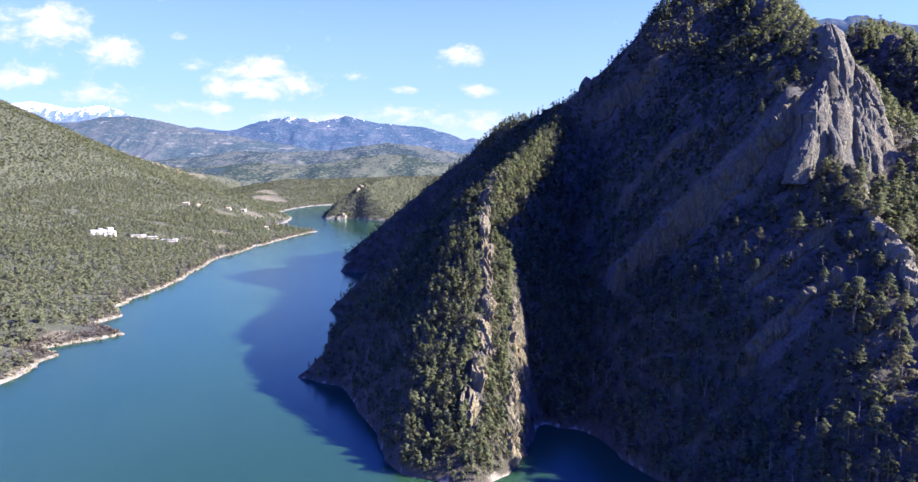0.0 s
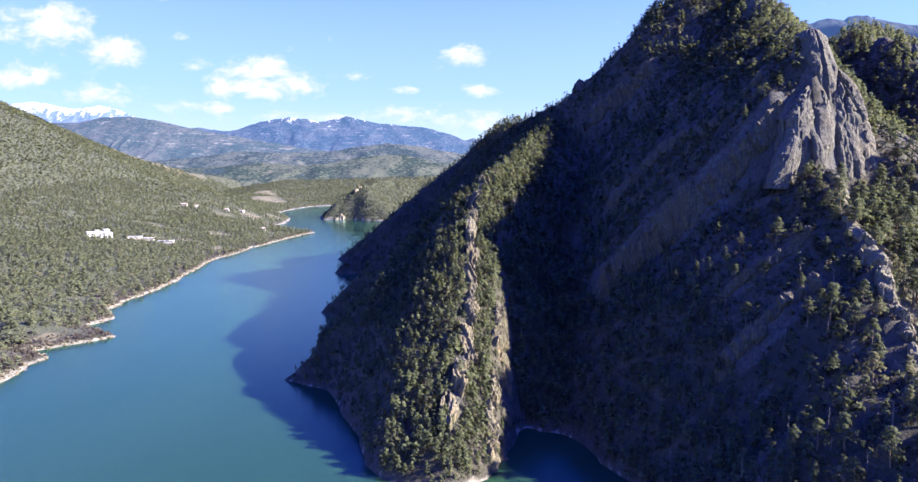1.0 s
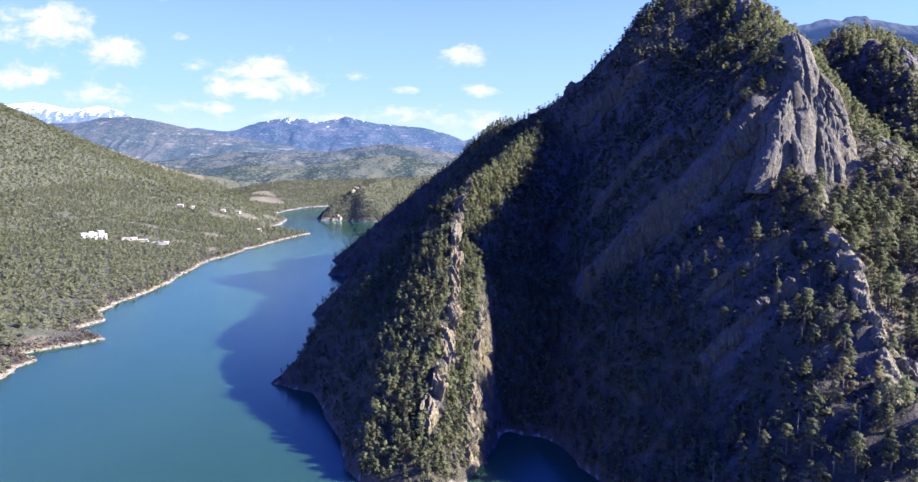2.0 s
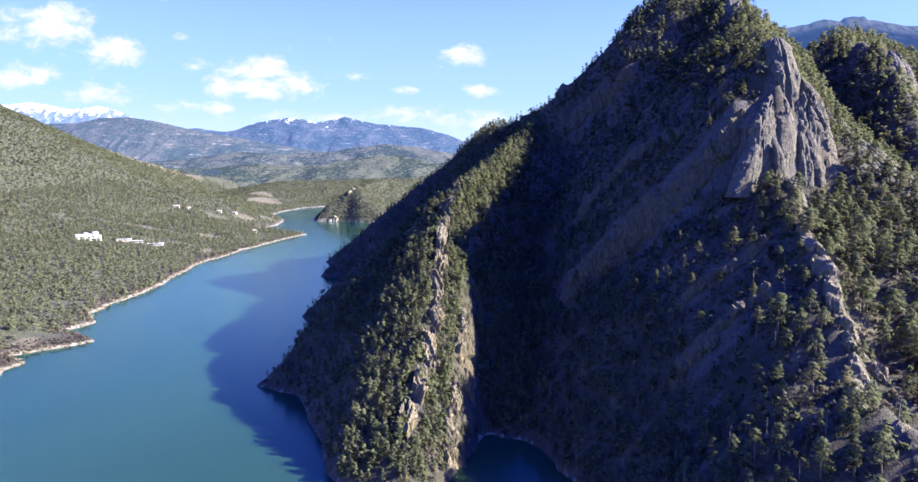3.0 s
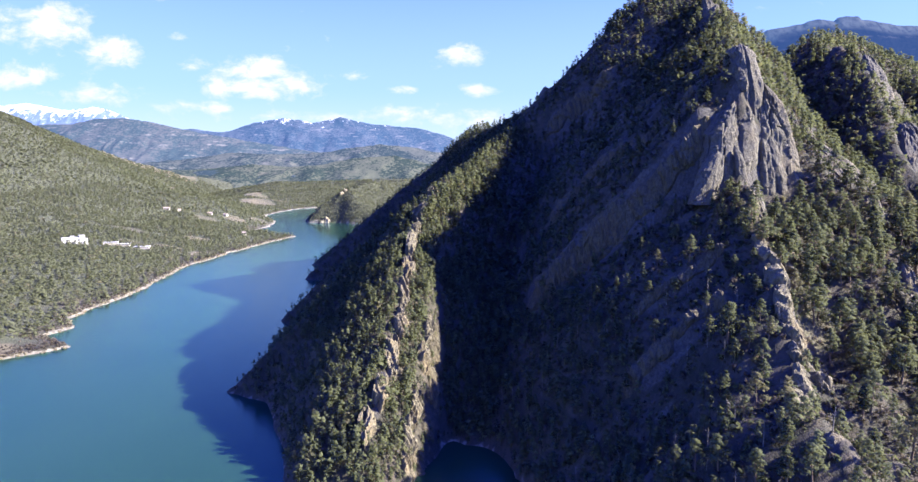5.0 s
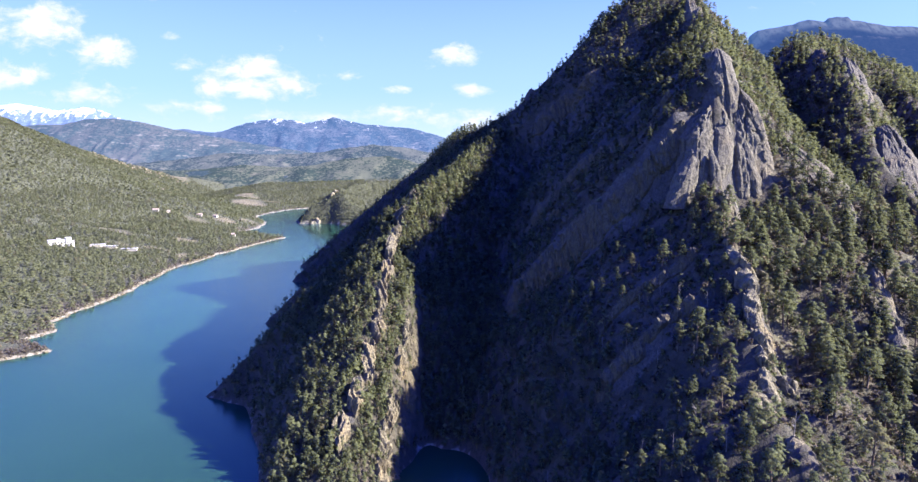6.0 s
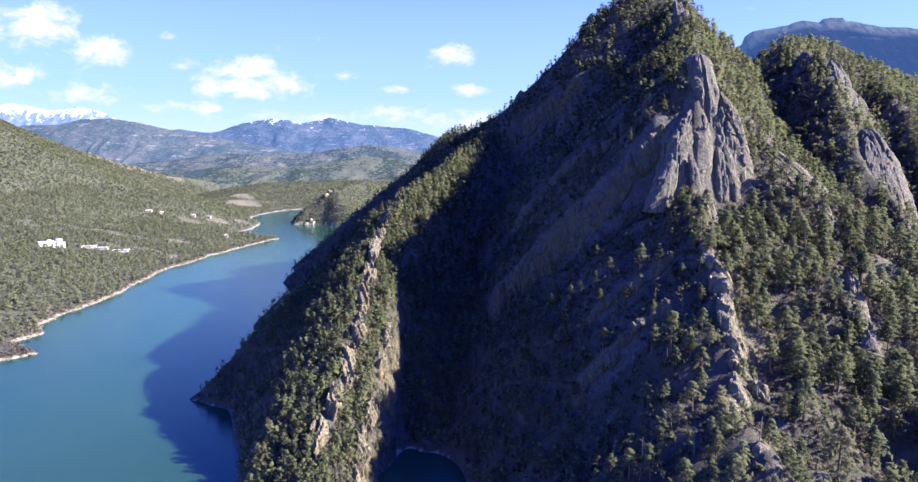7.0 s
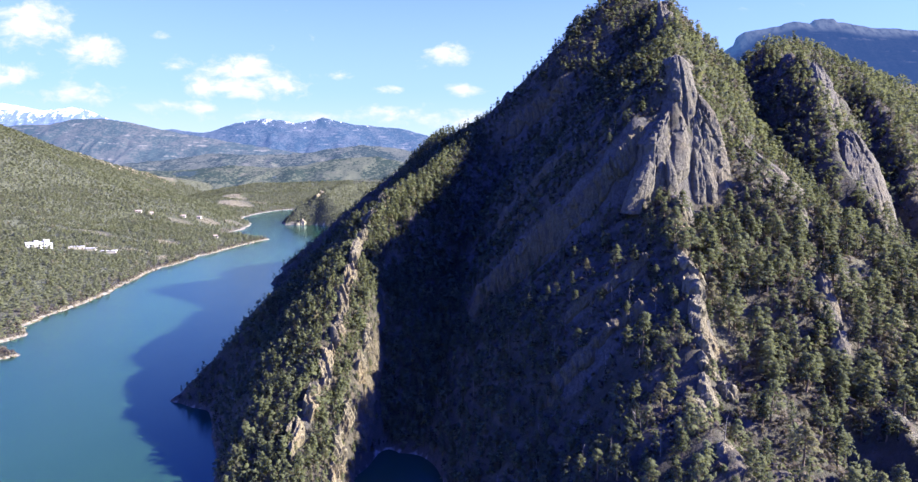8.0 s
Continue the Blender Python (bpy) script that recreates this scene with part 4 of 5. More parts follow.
keep = frontal(tx, ty, tz) & (rng.uniform(0, 1, len(tx)) < np.clip(1.5 - 0.5 * steep, 0.1, 0.9)) & (np.maximum(ledge_faces(tx, ty), 0.8 * slab_here) < 0.4)
lx, ly = scatter(rng, 140, 268, 108, 262, 2.6)
lz, gx, gy, steep, _ = surface(lx, ly)
some = frontal(lx, ly, lz) & (rng.uniform(0, 1, len(lx)) < np.clip(1.3 - 0.5 * steep, 0.1, 0.8)) & (scree(lx, ly) < 0.6)
bx, by, bz = (np.concatenate([b, a[keep], d[some]]) for a, b, d in ((tx, bx, lx), (ty, by, ly), (tz, bz, lz)))
green = rng.uniform(0, 1, len(bx)) < 0.85 - 0.6 * smooth(bx, 145, 165) - 0.35 * (np.arange(len(bx)) >= len(bx) - keep.sum() - some.sum())
for name, sel, mat, words in (("evergreen_scrub", green, PINE, "dark evergreen scrub between the pines"), ("bare_scrub", ~green, SCRUB, "grey-brown leafless scrub on the mountain flanks")):
    plant(name, BUSH, bx[sel], by[sel], bz[sel] - 0.2, rng.uniform(1.0, 2.8, sel.sum()) * (1 + 0.35 * smooth(bx[sel], 150, 180)), rng.uniform(0, 1, sel.sum()), mat, rng, words, "shrubs")

# leafless trees with pale stems on the shaded flank and in the gully
def bare_tree(rng):
    """A slender leafless tree of unit height: a bent stem with rising limbs."""
    bend = rng.uniform(-0.05, 0.05, 2)
    pieces = [tube([(0, 0, -0.05), (bend[0] * 0.5, bend[1] * 0.5, 0.4), (bend[0], bend[1], 0.95)], [0.02, 0.015, 0.004], 4)]
    for k in range(9):
        z, a, r = rng.uniform(0.4, 0.85), rng.uniform(0, 6.28), rng.uniform(0.1, 0.22)
        foot = (bend[0] * z, bend[1] * z, z)
        tip = (foot[0] + r * math.cos(a), foot[1] + r * math.sin(a), z + rng.uniform(0.08, 0.2))
        pieces.append(tube([foot, tuple((p + q) / 2 for p, q in zip(foot, tip)), tip], [0.008, 0.006, 0.002], 3))
    return join(pieces)


PALE_BARK = make_plain("pale_bark", (0.10, 0.092, 0.085, 1), (0.21, 0.195, 0.18, 1), 0.9, 1.5)
ux, uy = scatter(rng, 62, 148, 140, 330, 10.0)
uz, gx, gy, steep, slab_here = surface(ux, uy)
keep = frontal(ux, uy, uz) & (ledge_faces(ux, uy) < 0.3) & (fbm(ux / 22, uy / 22, 2, 131) > -0.1)
ux, uy, uz = ux[keep], uy[keep], uz[keep]
plant("bare_trees", [bare_tree(rng) for _ in range(6)], ux, uy, uz - 0.1, rng.uniform(4.5, 7.5, len(ux)), rng.uniform(0, 1, len(ux)), PALE_BARK, rng, "leafless pale-stemmed trees on the shaded flank", "forest")

# the far bank's woods
px, py = scatter(rng, -620, -190, 280, 1160, 5.3)
qx, qy = scatter(rng, -1500, -330, 700, 2700, 6.3)
rx, ry = scatter(rng, -300, 60, 1330, 1700, 4.0)
ox, oy = scatter(rng, -1300, 700, 1990, 3200, 14.5)
sort = np.concatenate([np.full(len(px), 0), np.full(len(qx), 1), np.full(len(rx), 2), np.full(len(ox), 3)])
px, py = np.concatenate([px, qx, rx, ox]), np.concatenate([py, qy, ry, oy])
pz = height_at(px, py)
gap = fbm(px / 30, py / 30, 3, 101) > 0.52
inner = (sort == 1) & (px > -620) & (py < 1160)
over = px < np.interp(py, [700, 1250, 1650, 1900, 2300, 2600, 2900], [-960, -991, -1112, -1182, -1224, -1163, -1000]) - 45
keep = ~over & (px > 10 - 0.79 * (py + 5)) & (px < 200) & (pz > 1.7) & (fields(px, py) < 0.3) & ~inner & ~((px > -238) & (py > 330) & (py < 400)) & (~gap | (sort > 0)) & (rng.uniform(0, 1, len(px)) < 0.93 - 0.25 * smooth(pz, 8, 3))
px, py, pz, sort = px[keep], py[keep], pz[keep], sort[keep]
size = rng.uniform(3.4, 5.6, len(px)) * np.array([1.6, 1.6, 1.2, 1.8])[sort]
# Winter woods, greyer than the pines: distance haze is mixed into their colour.
HAZY_WOODS = make_leaf("hazy_winter_woods", (0.085, 0.10, 0.062, 1), (0.155, 0.17, 0.11, 1), (0.17, 0.14, 0.11, 1), 0.08)
for sel, models, words, mat in ((sort == 0, FAR, "dense green pines on the far bank of the lake", FAR_PINE), ((sort > 0) & (sort < 3), HILL, "dense green pine forest on the far hills", FAR_PINE),
                                (sort == 3, HILL, "grey-green winter woods beyond the lake's end, haze in their colour", HAZY_WOODS)):
    plant("far_forest", models, px[sel], py[sel], pz[sel] - 0.4, size[sel], rng.uniform(0, 1, sel.sum()), mat, rng, words, "forest")

# low brush on the stony foreshore
vy = np.concatenate([rng.uniform(250, 1075, 2400), rng.uniform(320, 400, 500)])
vx = np.interp(vy, SHORE_Y, SHORE_X) - np.abs(rng.normal(0, np.where(vy < 402, 13, 7), len(vy))) + 1
vz = height_at(vx, vy)
keep = (vz > 0.9) & (vz < np.where(vy < 402, 8, 3.6))
vx, vy, vz = vx[keep], vy[keep], vz[keep]
plant("shore_brush", BUSH, vx, vy, vz - 0.2, rng.uniform(0.8, 2.6, len(vx)), rng.uniform(0, 1, len(vx)), SCRUB, rng, "brown leafless brush along the stony far shore", "shrubs")


# ---- rocks ----
def crag(name, x, y, rx, ry, turn, out, up, mat, seed, label, group, cell=0.55, flute=3.2, broken=1.0):
    """A rock face that breaks out of the slope: a piece of the land pushed out along its normal, fluted down the fall line,
    broken into blocks and sunk at its rim. rx, ry: half sizes, the first along `turn`; up: how far the crest is raised."""
    nx, ny = max(12, int(2.5 * rx / cell)), max(12, int(2.5 * ry / cell))
    a, b = np.meshgrid(np.linspace(-1.25, 1.25, nx), np.linspace(-1.25, 1.25, ny))
    c, s = math.cos(radians(turn)), math.sin(radians(turn))
    gx, gy = x + a * rx * c - b * ry * s, y + a * rx * s + b * ry * c
    h = height_at(gx, gy)
    e = 1.6
    nxv, nyv = -(height_at(gx + e, gy) - height_at(gx - e, gy)) / (2 * e), -(height_at(gx, gy + e) - height_at(gx, gy - e)) / (2 * e)
    ln = np.sqrt(nxv ** 2 + nyv ** 2 + 0.35)
    nxv, nyv, nzv = nxv / ln, nyv / ln, 0.59 / ln
    rim = np.hypot(a, b) + 0.42 * fbm(a * 2.2 + seed, b * 2.2 - seed, 3, seed)
    m = smooth(rim, 1.0, 0.62)
    along = nyv.mean() * gx - nxv.mean() * gy
    along = along / max(0.2, math.hypot(nxv.mean(), nyv.mean()))
    grooves = ridged(along / flute + 0.012 * h, h / 70 + seed, 3, seed + 1)
    step_u, step_v = np.floor(along / (flute * 1.3) + 0.35 * value2(h / 14, along / 9, seed + 6)), np.floor(h / (flute * 3.2) + 0.6 * value2(along / 5, h / 12, seed + 7))
    blocks = hashed(step_u, step_v, 0 * step_u, seed + 2)
    fine = fbm(along / 1.0, h / 4.2, 3, seed + 4)
    d = -1.4 + m * (1.4 + out * (0.6 - 0.25 * broken + broken * (0.45 * blocks + 0.4 * grooves)) + 0.3 * fine)
    lift = up * m * (0.25 + 0.9 * blocks + 0.15 * fine)
    v = np.stack([gx + nxv * d, gy + nyv * d, h + nzv * d + lift], 2).reshape(-1, 3)
    v = v - [x, y, 0]
    v[:, 2] -= v[:, 2].min()
    ob = new(name, mesh_from(name, v, grid_faces(nx, ny), mat, False))
    low = (h + nzv * d + lift).min()
    ob.matrix_world = pose(x, y, float(low))
    return tagged(ob, label, "rock", group)


def bluff(name, rings, mat, seed, label, group, fold=1.0, cell=0.6, parent=None):
    """A rounded rock tower or slab: rings of z, x, y, half width, half depth from the foot up, with long upright folds,
    a few deep clefts, ledges and fine wear."""
    z = np.array([r[0] for r in rings], float)
    size = max(max(r[3], r[4]) for r in rings)
    rows = int((z[-1] - z[0]) / cell) + 8
    t = np.unique(np.concatenate([np.linspace(z[0], z[-1], rows), z[-1] - (z[-1] - z[-3]) * np.linspace(0, 1, 9) ** 2]))
    cols = int(2 * math.pi * 0.8 * size / cell)
    turn = np.linspace(0, 2 * math.pi, cols, endpoint=False)
    aa, zz = np.meshgrid(turn, t)
    cx, cy, hx, hy = (np.interp(zz, z, [r[k] for r in rings]) for k in (1, 2, 3, 4))
    ca, sa = np.cos(aa), np.sin(aa)
    r = (np.abs(ca) ** 3.6 + np.abs(sa) ** 3.6) ** (-1 / 3.6)
    x, y = cx + hx * ca * r, cy + hy * sa * r
    along = 0.8 * size * np.mod(aa - 0.5 * math.pi, 2 * math.pi)
    lean = along + 1.0 * fbm(along / 12, zz / 18, 3, seed + 3)
    folds = fbm(lean / (6.0 * fold), zz / 45, 3, seed)
    cleft = np.abs(value2(lean / (5.2 * fold), zz / 38 + seed, seed + 1))
    u1, u2 = lean / (4.2 * fold) + 0.5 * value2(lean / 3, zz / 14, seed + 9), lean / (1.7 * fold) + 0.5 * value2(lean / 2, zz / 6, seed + 10)
    v1, v2 = zz / 17 + 1.3 * value2(along / 7, zz / 12, seed + 2), zz / 5.0 + 1.3 * value2(along / 3, zz / 5, seed + 11)
    panel, chip = hashed(np.floor(u1), np.floor(v1), 0 * zz, seed + 5), hashed(np.floor(u2), np.floor(v2), 0 * zz, seed + 6)
    tilt = (u1 - np.floor(u1) - 0.5) * (panel - 0.4)
    shelf = value2(along / 9, zz / 6.5 + 0.02 * along, seed + 14)
    d = fold * (1.4 * folds - 1.25 * smooth(cleft, 0.12, 0.0) + 0.75 * panel + 0.38 * chip + 0.65 * tilt + 0.5 * shelf) + 0.55 * fbm(along / 2.2, zz / 4.5, 4, seed + 7, 0.6)
    d = d * np.clip(np.minimum(hx, hy) / 4, 0.05, 1)
    top = smooth(zz, z[0] + 0.55 * (z[-1] - z[0]), z[-1]) * smooth(size, 2, 12)
    up = 0.25 * fbm(along / 2, zz / 2, 2, seed + 8) + top * (5.0 * (hashed(np.floor(along / 3.3 + 0.4 * value2(along, zz, seed)), 0 * zz, 0 * zz, seed + 12) - 0.6))
    v = np.stack([x + ca * d, y + sa * d, zz + up], 2).reshape(-1, 3) - [rings[0][1], rings[0][2], rings[0][0]]
    i = (np.arange(len(t) - 1)[:, None] * cols + np.arange(cols)[None, :]).ravel()
    j = (np.arange(len(t) - 1)[:, None] * cols + (np.arange(cols)[None, :] + 1) % cols).ravel()
    ob = new(name, mesh_from(name, v, np.stack([i, j, j + cols, i + cols], 1), mat, False))
    if parent:
        ob.parent = parent
        ob.matrix_parent_inverse = parent.matrix_world.inverted()
    ob.matrix_world = pose(rings[0][1], rings[0][2], rings[0][0])
    return tagged(ob, label) if parent else tagged(ob, label, "rock", group)


cliff = new("cliff")
cliff.matrix_world = pose(178, 274, 94)
tagged(cliff, "tall grey fluted limestone cliff rising below the summit", "cliff", "summit cliffs")
bluff("rock_pillar", [(118, 176, 279, 6.5, 6), (136, 175.6, 284.5, 6.2, 6.4), (150, 175.8, 290, 6.2, 7), (159, 175.6, 294, 5.8, 7), (164, 175.8, 296, 4.8, 5.4), (167, 176, 297, 3.0, 3.4), (168, 176, 297, 0.1, 0.1)], ROCK, 801, "", "", 1.0, 0.45, cliff)
bluff("rock_pillar", [(90, 182, 271, 10.4, 9), (108, 182.7, 275, 9.2, 8.5), (127, 183.5, 280, 7.4, 7.5), (138, 182.5, 284, 5.2, 6), (145, 181.6, 287, 3.2, 4), (149, 181, 288, 1.6, 2), (150, 181, 288, 0.1, 0.1)], ROCK, 861, "", "", 1.0, 0.45, cliff)
bluff("rock_rib", [(90, 180, 265, 5.6, 5), (108, 179.5, 268.5, 4.8, 4.5), (120, 179, 272.5, 3.2, 3.5), (127, 178.5, 275.5, 1.6, 1.8), (128.5, 178.5, 276, 0.1, 0.1)], ROCK, 866, "", "", 0.7, 0.45, cliff)
bluff("rock_rib", [(91, 188.5, 265, 6.4, 5), (104, 187.5, 268, 4.4, 4), (112, 187, 271, 2.2, 2.4), (116, 186.5, 272, 0.1, 0.1)], ROCK, 868, "", "", 0.7, 0.45, cliff)
bluff("rock_shoulder", [(95, 156.5, 268, 9.6, 8), (114, 162, 272, 10.6, 8), (126, 164, 277, 10.0, 8), (132, 165.5, 280, 8.0, 7), (136.5, 167, 282, 5.8, 5.4), (139, 168.5, 283, 3.4, 3.4), (140, 168.5, 283, 0.1, 0.1)], ROCK, 871, "", "", 1.0, 0.45, cliff)
bluff("rock_spike", [(101, 164, 260.5, 2.8, 2.6), (112, 163.6, 262.5, 2.0, 2.1), (118, 163, 264.5, 1.0, 1.1), (119.6, 163, 265, 0.1, 0.1)], ROCK, 873, "", "", 0.6, 0.4, cliff)
bluff("rock_shoulder", [(96, 147.5, 260.5, 4.6, 4.2), (110, 152, 263.5, 4.0, 3.6), (116, 154.8, 265, 2.4, 2.4), (118.5, 155, 265, 0.1, 0.1)], ROCK, 875, "", "", 0.7, 0.45, cliff)
bluff("rock_rib", [(84, 163.5, 245.5, 4.0, 4.6), (95, 164.5, 250, 3.3, 4), (101, 165.2, 253.5, 2.2, 2.6), (104, 165.2, 254, 0.1, 0.1)], ROCK, 877, "", "", 0.6, 0.4, cliff)
bluff("cliff_slab", [(80, 294, 330, 14, 12), (101, 298, 343, 12.4, 11), (118, 303, 357, 9.4, 9), (129, 306, 367, 5.5, 6), (135.5, 307, 372, 2.5, 3), (137, 307, 372, 0.1, 0.1)],
      ROCK, 811, "broad grey limestone slab on the second wooded rib", "summit cliffs")
bluff("cliff_slab", [(142, 317, 404, 6.6, 6), (162, 320, 418, 5.6, 6), (176, 322.5, 430, 4.4, 5), (184, 324, 437, 3, 3.6), (188, 325, 441, 1.6, 1.8), (189, 325, 441, 0.1, 0.1)],
      ROCK, 821, "narrow grey rock rib high on the second wooded rib", "summit cliffs", 0.8)
bluff("cliff_slab", [(92, 222, 271, 8.5, 8), (105, 220, 280, 7.5, 8), (114, 216, 288, 5.6, 7), (121, 212, 295, 3.6, 5), (126, 210, 299, 1.8, 2.4), (127.5, 210, 299.5, 0.1, 0.1)],
      ROCK, 831, "sloping grey limestone slab among tall pines", "summit cliffs", 0.7)
bluff("skyline_rock", [(168, 126, 598, 8, 6), (178, 126, 599, 6.4, 5), (184, 126.5, 600, 4.6, 4), (187.5, 127, 601, 2.4, 2.4), (188.6, 127, 601, 0.1, 0.1)],
      ROCK, 881, "small rock tooth on the wooded skyline", "summit cliffs", 0.6)
bluff("summit_rock", [(200, 233, 470, 8, 7), (214, 234, 478, 7, 7), (226, 235, 487, 5.6, 6), (237, 236, 495, 4, 5), (243, 236, 499, 2.2, 2.5), (244.5, 236, 500, 0.1, 0.1)],
      ROCK, 841, "bare rock edge on the mountain's summit", "summit cliffs", 0.7)
for k, rings in enumerate(([(72, 165, 231, 6.5, 6.5), (80, 164.5, 232.5, 5.4, 6), (87, 163, 235.5, 3.2, 4), (91, 162, 238, 1.4, 1.8), (92, 162, 238, 0.1, 0.1)],
                           [(64, 158, 214, 5, 7), (72, 157, 215, 4, 6), (79, 155.5, 217, 2.2, 4), (82, 155, 218, 1, 1.6), (83, 155, 218, 0.1, 0.1)],
                           [(34, 138, 138, 4.6, 4.6), (40, 137.5, 139.5, 4.0, 4.2), (44.5, 136.8, 141, 3.0, 3.2), (46.6, 136.5, 142, 1.8, 2), (47.4, 136.5, 142, 0.1, 0.1)],
                           [(53, 150, 194, 2.6, 5), (62, 151, 200, 2.3, 5), (72, 153.3, 209.5, 1.9, 4), (80, 154.5, 215.5, 1.3, 2), (83, 155, 217, 0.6, 0.8), (83.5, 155, 217, 0.1, 0.1)],
                           [(38, 135, 159, 2.4, 4), (48, 139.6, 170, 2.4, 4.4), (55, 143.5, 182, 2.1, 4), (58.5, 145, 187, 1.1, 2), (59, 145, 187, 0.1, 0.1)],
                           [(26, 198, 164, 2.0, 5), (34, 198, 164.5, 1.5, 4.5), (37.5, 198, 166, 1.0, 3), (39, 198, 167, 0.5, 1.5), (39.4, 198, 167, 0.1, 0.1)],
                           [(44, 197.5, 193.5, 3.0, 4), (55, 199.5, 200, 2.0, 5), (62, 201, 206, 2.6, 3), (67, 203, 211, 1.6, 4), (74, 205.5, 219.5, 1.7, 3), (77, 206, 222, 0.7, 1.1), (77.6, 206, 222, 0.1, 0.1)])):
    bluff("rock_knob", rings, PALE, 850 + 10 * k, "rounded knob of cream and grey limestone on the sunny flank", "rock knobs", 0.6, 0.4)

def slab_band(name, line, half, out, mat, seed, label, group, cell=0.6):
    """A band of bare rock plates that follows a ledge down the slope, streaked and cracked, sunk at its rims."""
    x0, x1 = line[0][0] - 3, line[-1][0] + 3
    nx, ny = int(1.4 * (x1 - x0) / cell), int(2 * half / cell * 1.5)
    gx, b = np.meshgrid(np.linspace(x0, x1, nx), np.linspace(-1, 1, ny))
    wide = half * (0.75 + 0.5 * fbm(gx / 14, 0 * gx + seed, 2, seed))
    gy = np.interp(gx, [p[0] for p in line], [p[1] for p in line]) + 0.3 + b * wide
    h = height_at(gx, gy)
    e = 1.2
    nxv, nyv = -(height_at(gx + e, gy) - height_at(gx - e, gy)) / (2 * e), -(height_at(gx, gy + e) - height_at(gx, gy - e)) / (2 * e)
    ln = np.sqrt(nxv ** 2 + nyv ** 2 + 1)
    far_along = (gx - x0) / (x1 - x0)
    m = smooth(np.abs(b) + 0.35 * fbm(gx / 5, gy / 3, 3, seed + 1), 1.0, 0.6) * smooth(far_along, 0, 0.08) * smooth(far_along, 1, 0.92)
    streak = fbm(gx / 1.9 + 0.1 * h, gy / 12, 4, seed + 2)
    plate = hashed(np.floor(gx / 6.5 + 0.5 * value2(gx / 5, gy / 5, seed)), np.floor(h / 4.5 + 0.7 * value2(gx / 6, gy / 4, seed + 3)), 0 * gx, seed + 4)
    d = -1.5 + m * (1.7 + out * (0.2 + 0.55 * plate + 0.8 * streak) + 0.25 * fbm(gx / 0.9, gy / 0.9, 2, seed + 5))
    v = np.stack([gx + nxv / ln * d, gy + nyv / ln * d, h + d / ln], 2).reshape(-1, 3)
    base = v[:, 2].min()
    ob = new(name, mesh_from(name, v - [line[0][0], line[0][1], base], grid_faces(nx, ny), mat, False))
    ob.matrix_world = pose(line[0][0], line[0][1], float(base))
    return tagged(ob, label, "rock", group)


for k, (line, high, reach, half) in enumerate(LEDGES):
    slab_band("rock_slab", line, half * 1.1, 1.9, SHADE_ROCK, 300 + 10 * k, "streaked grey-brown limestone slab running down the shaded flank", "slabs of the shaded flank")


# cream-coloured rock along the crest of the lit spur
for k, (x, y, rx, ry) in enumerate([(28, 374, 5, 9), (38, 386, 4, 5), (23, 352, 3.6, 10), (21.5, 334, 3, 11), (21, 315, 2.8, 11), (21, 297, 2.8, 11), (20.5, 279, 2.8, 11), (20, 261, 2.8, 10),
                                    (18.5, 244, 2.8, 10), (15.5, 228, 2.6, 8), (12, 215, 2.8, 7), (27, 219, 2.2, 6), (28.3, 233, 2.1, 8), (30.3, 252, 1.9, 7), (26.6, 209, 2.0, 4), (31.5, 268, 1.7, 6)]):
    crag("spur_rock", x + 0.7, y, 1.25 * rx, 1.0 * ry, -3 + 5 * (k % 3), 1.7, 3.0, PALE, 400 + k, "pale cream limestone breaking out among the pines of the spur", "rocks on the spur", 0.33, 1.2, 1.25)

# rock faces on the shaded side of the spur, in the limestone dimmed for shade
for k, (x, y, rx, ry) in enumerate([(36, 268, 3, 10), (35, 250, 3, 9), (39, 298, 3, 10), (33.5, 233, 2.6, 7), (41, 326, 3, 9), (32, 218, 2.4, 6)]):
    crag("spur_rock", x, y, rx, ry, 4 * (k % 3), 1.6, 0.8, SHADE_ROCK, 450 + k, "weathered limestone face on the spur's shaded side, shade in its colour", "rocks on the spur", 0.45, 1.8, 1.0)

# grey-cream outcrops down the near rib
for k, (x, y, rx, ry) in enumerate([(162, 247, 5, 8), (156, 231, 4, 6), (152, 215, 4.5, 8), (150, 203, 4, 6), (148, 193, 4, 7), (146, 184, 4, 6), (145, 176, 5, 5), (149, 172, 5, 4), (141, 167, 4, 5),
                                    (135, 159, 4, 5), (129, 151, 3, 4), (167, 233, 5, 9), (163, 219, 5, 8), (158, 206, 4, 6), (153, 190, 4, 5)]):
    crag("rib_rock", x + 1.5, y, rx * 0.9, ry * 0.95, 12 * (k % 4) - 18, 1.7, 1.4, PALE, 500 + k, "grey and cream limestone outcrop on the near rib", "rocks on the rib", 0.4, 1.9)

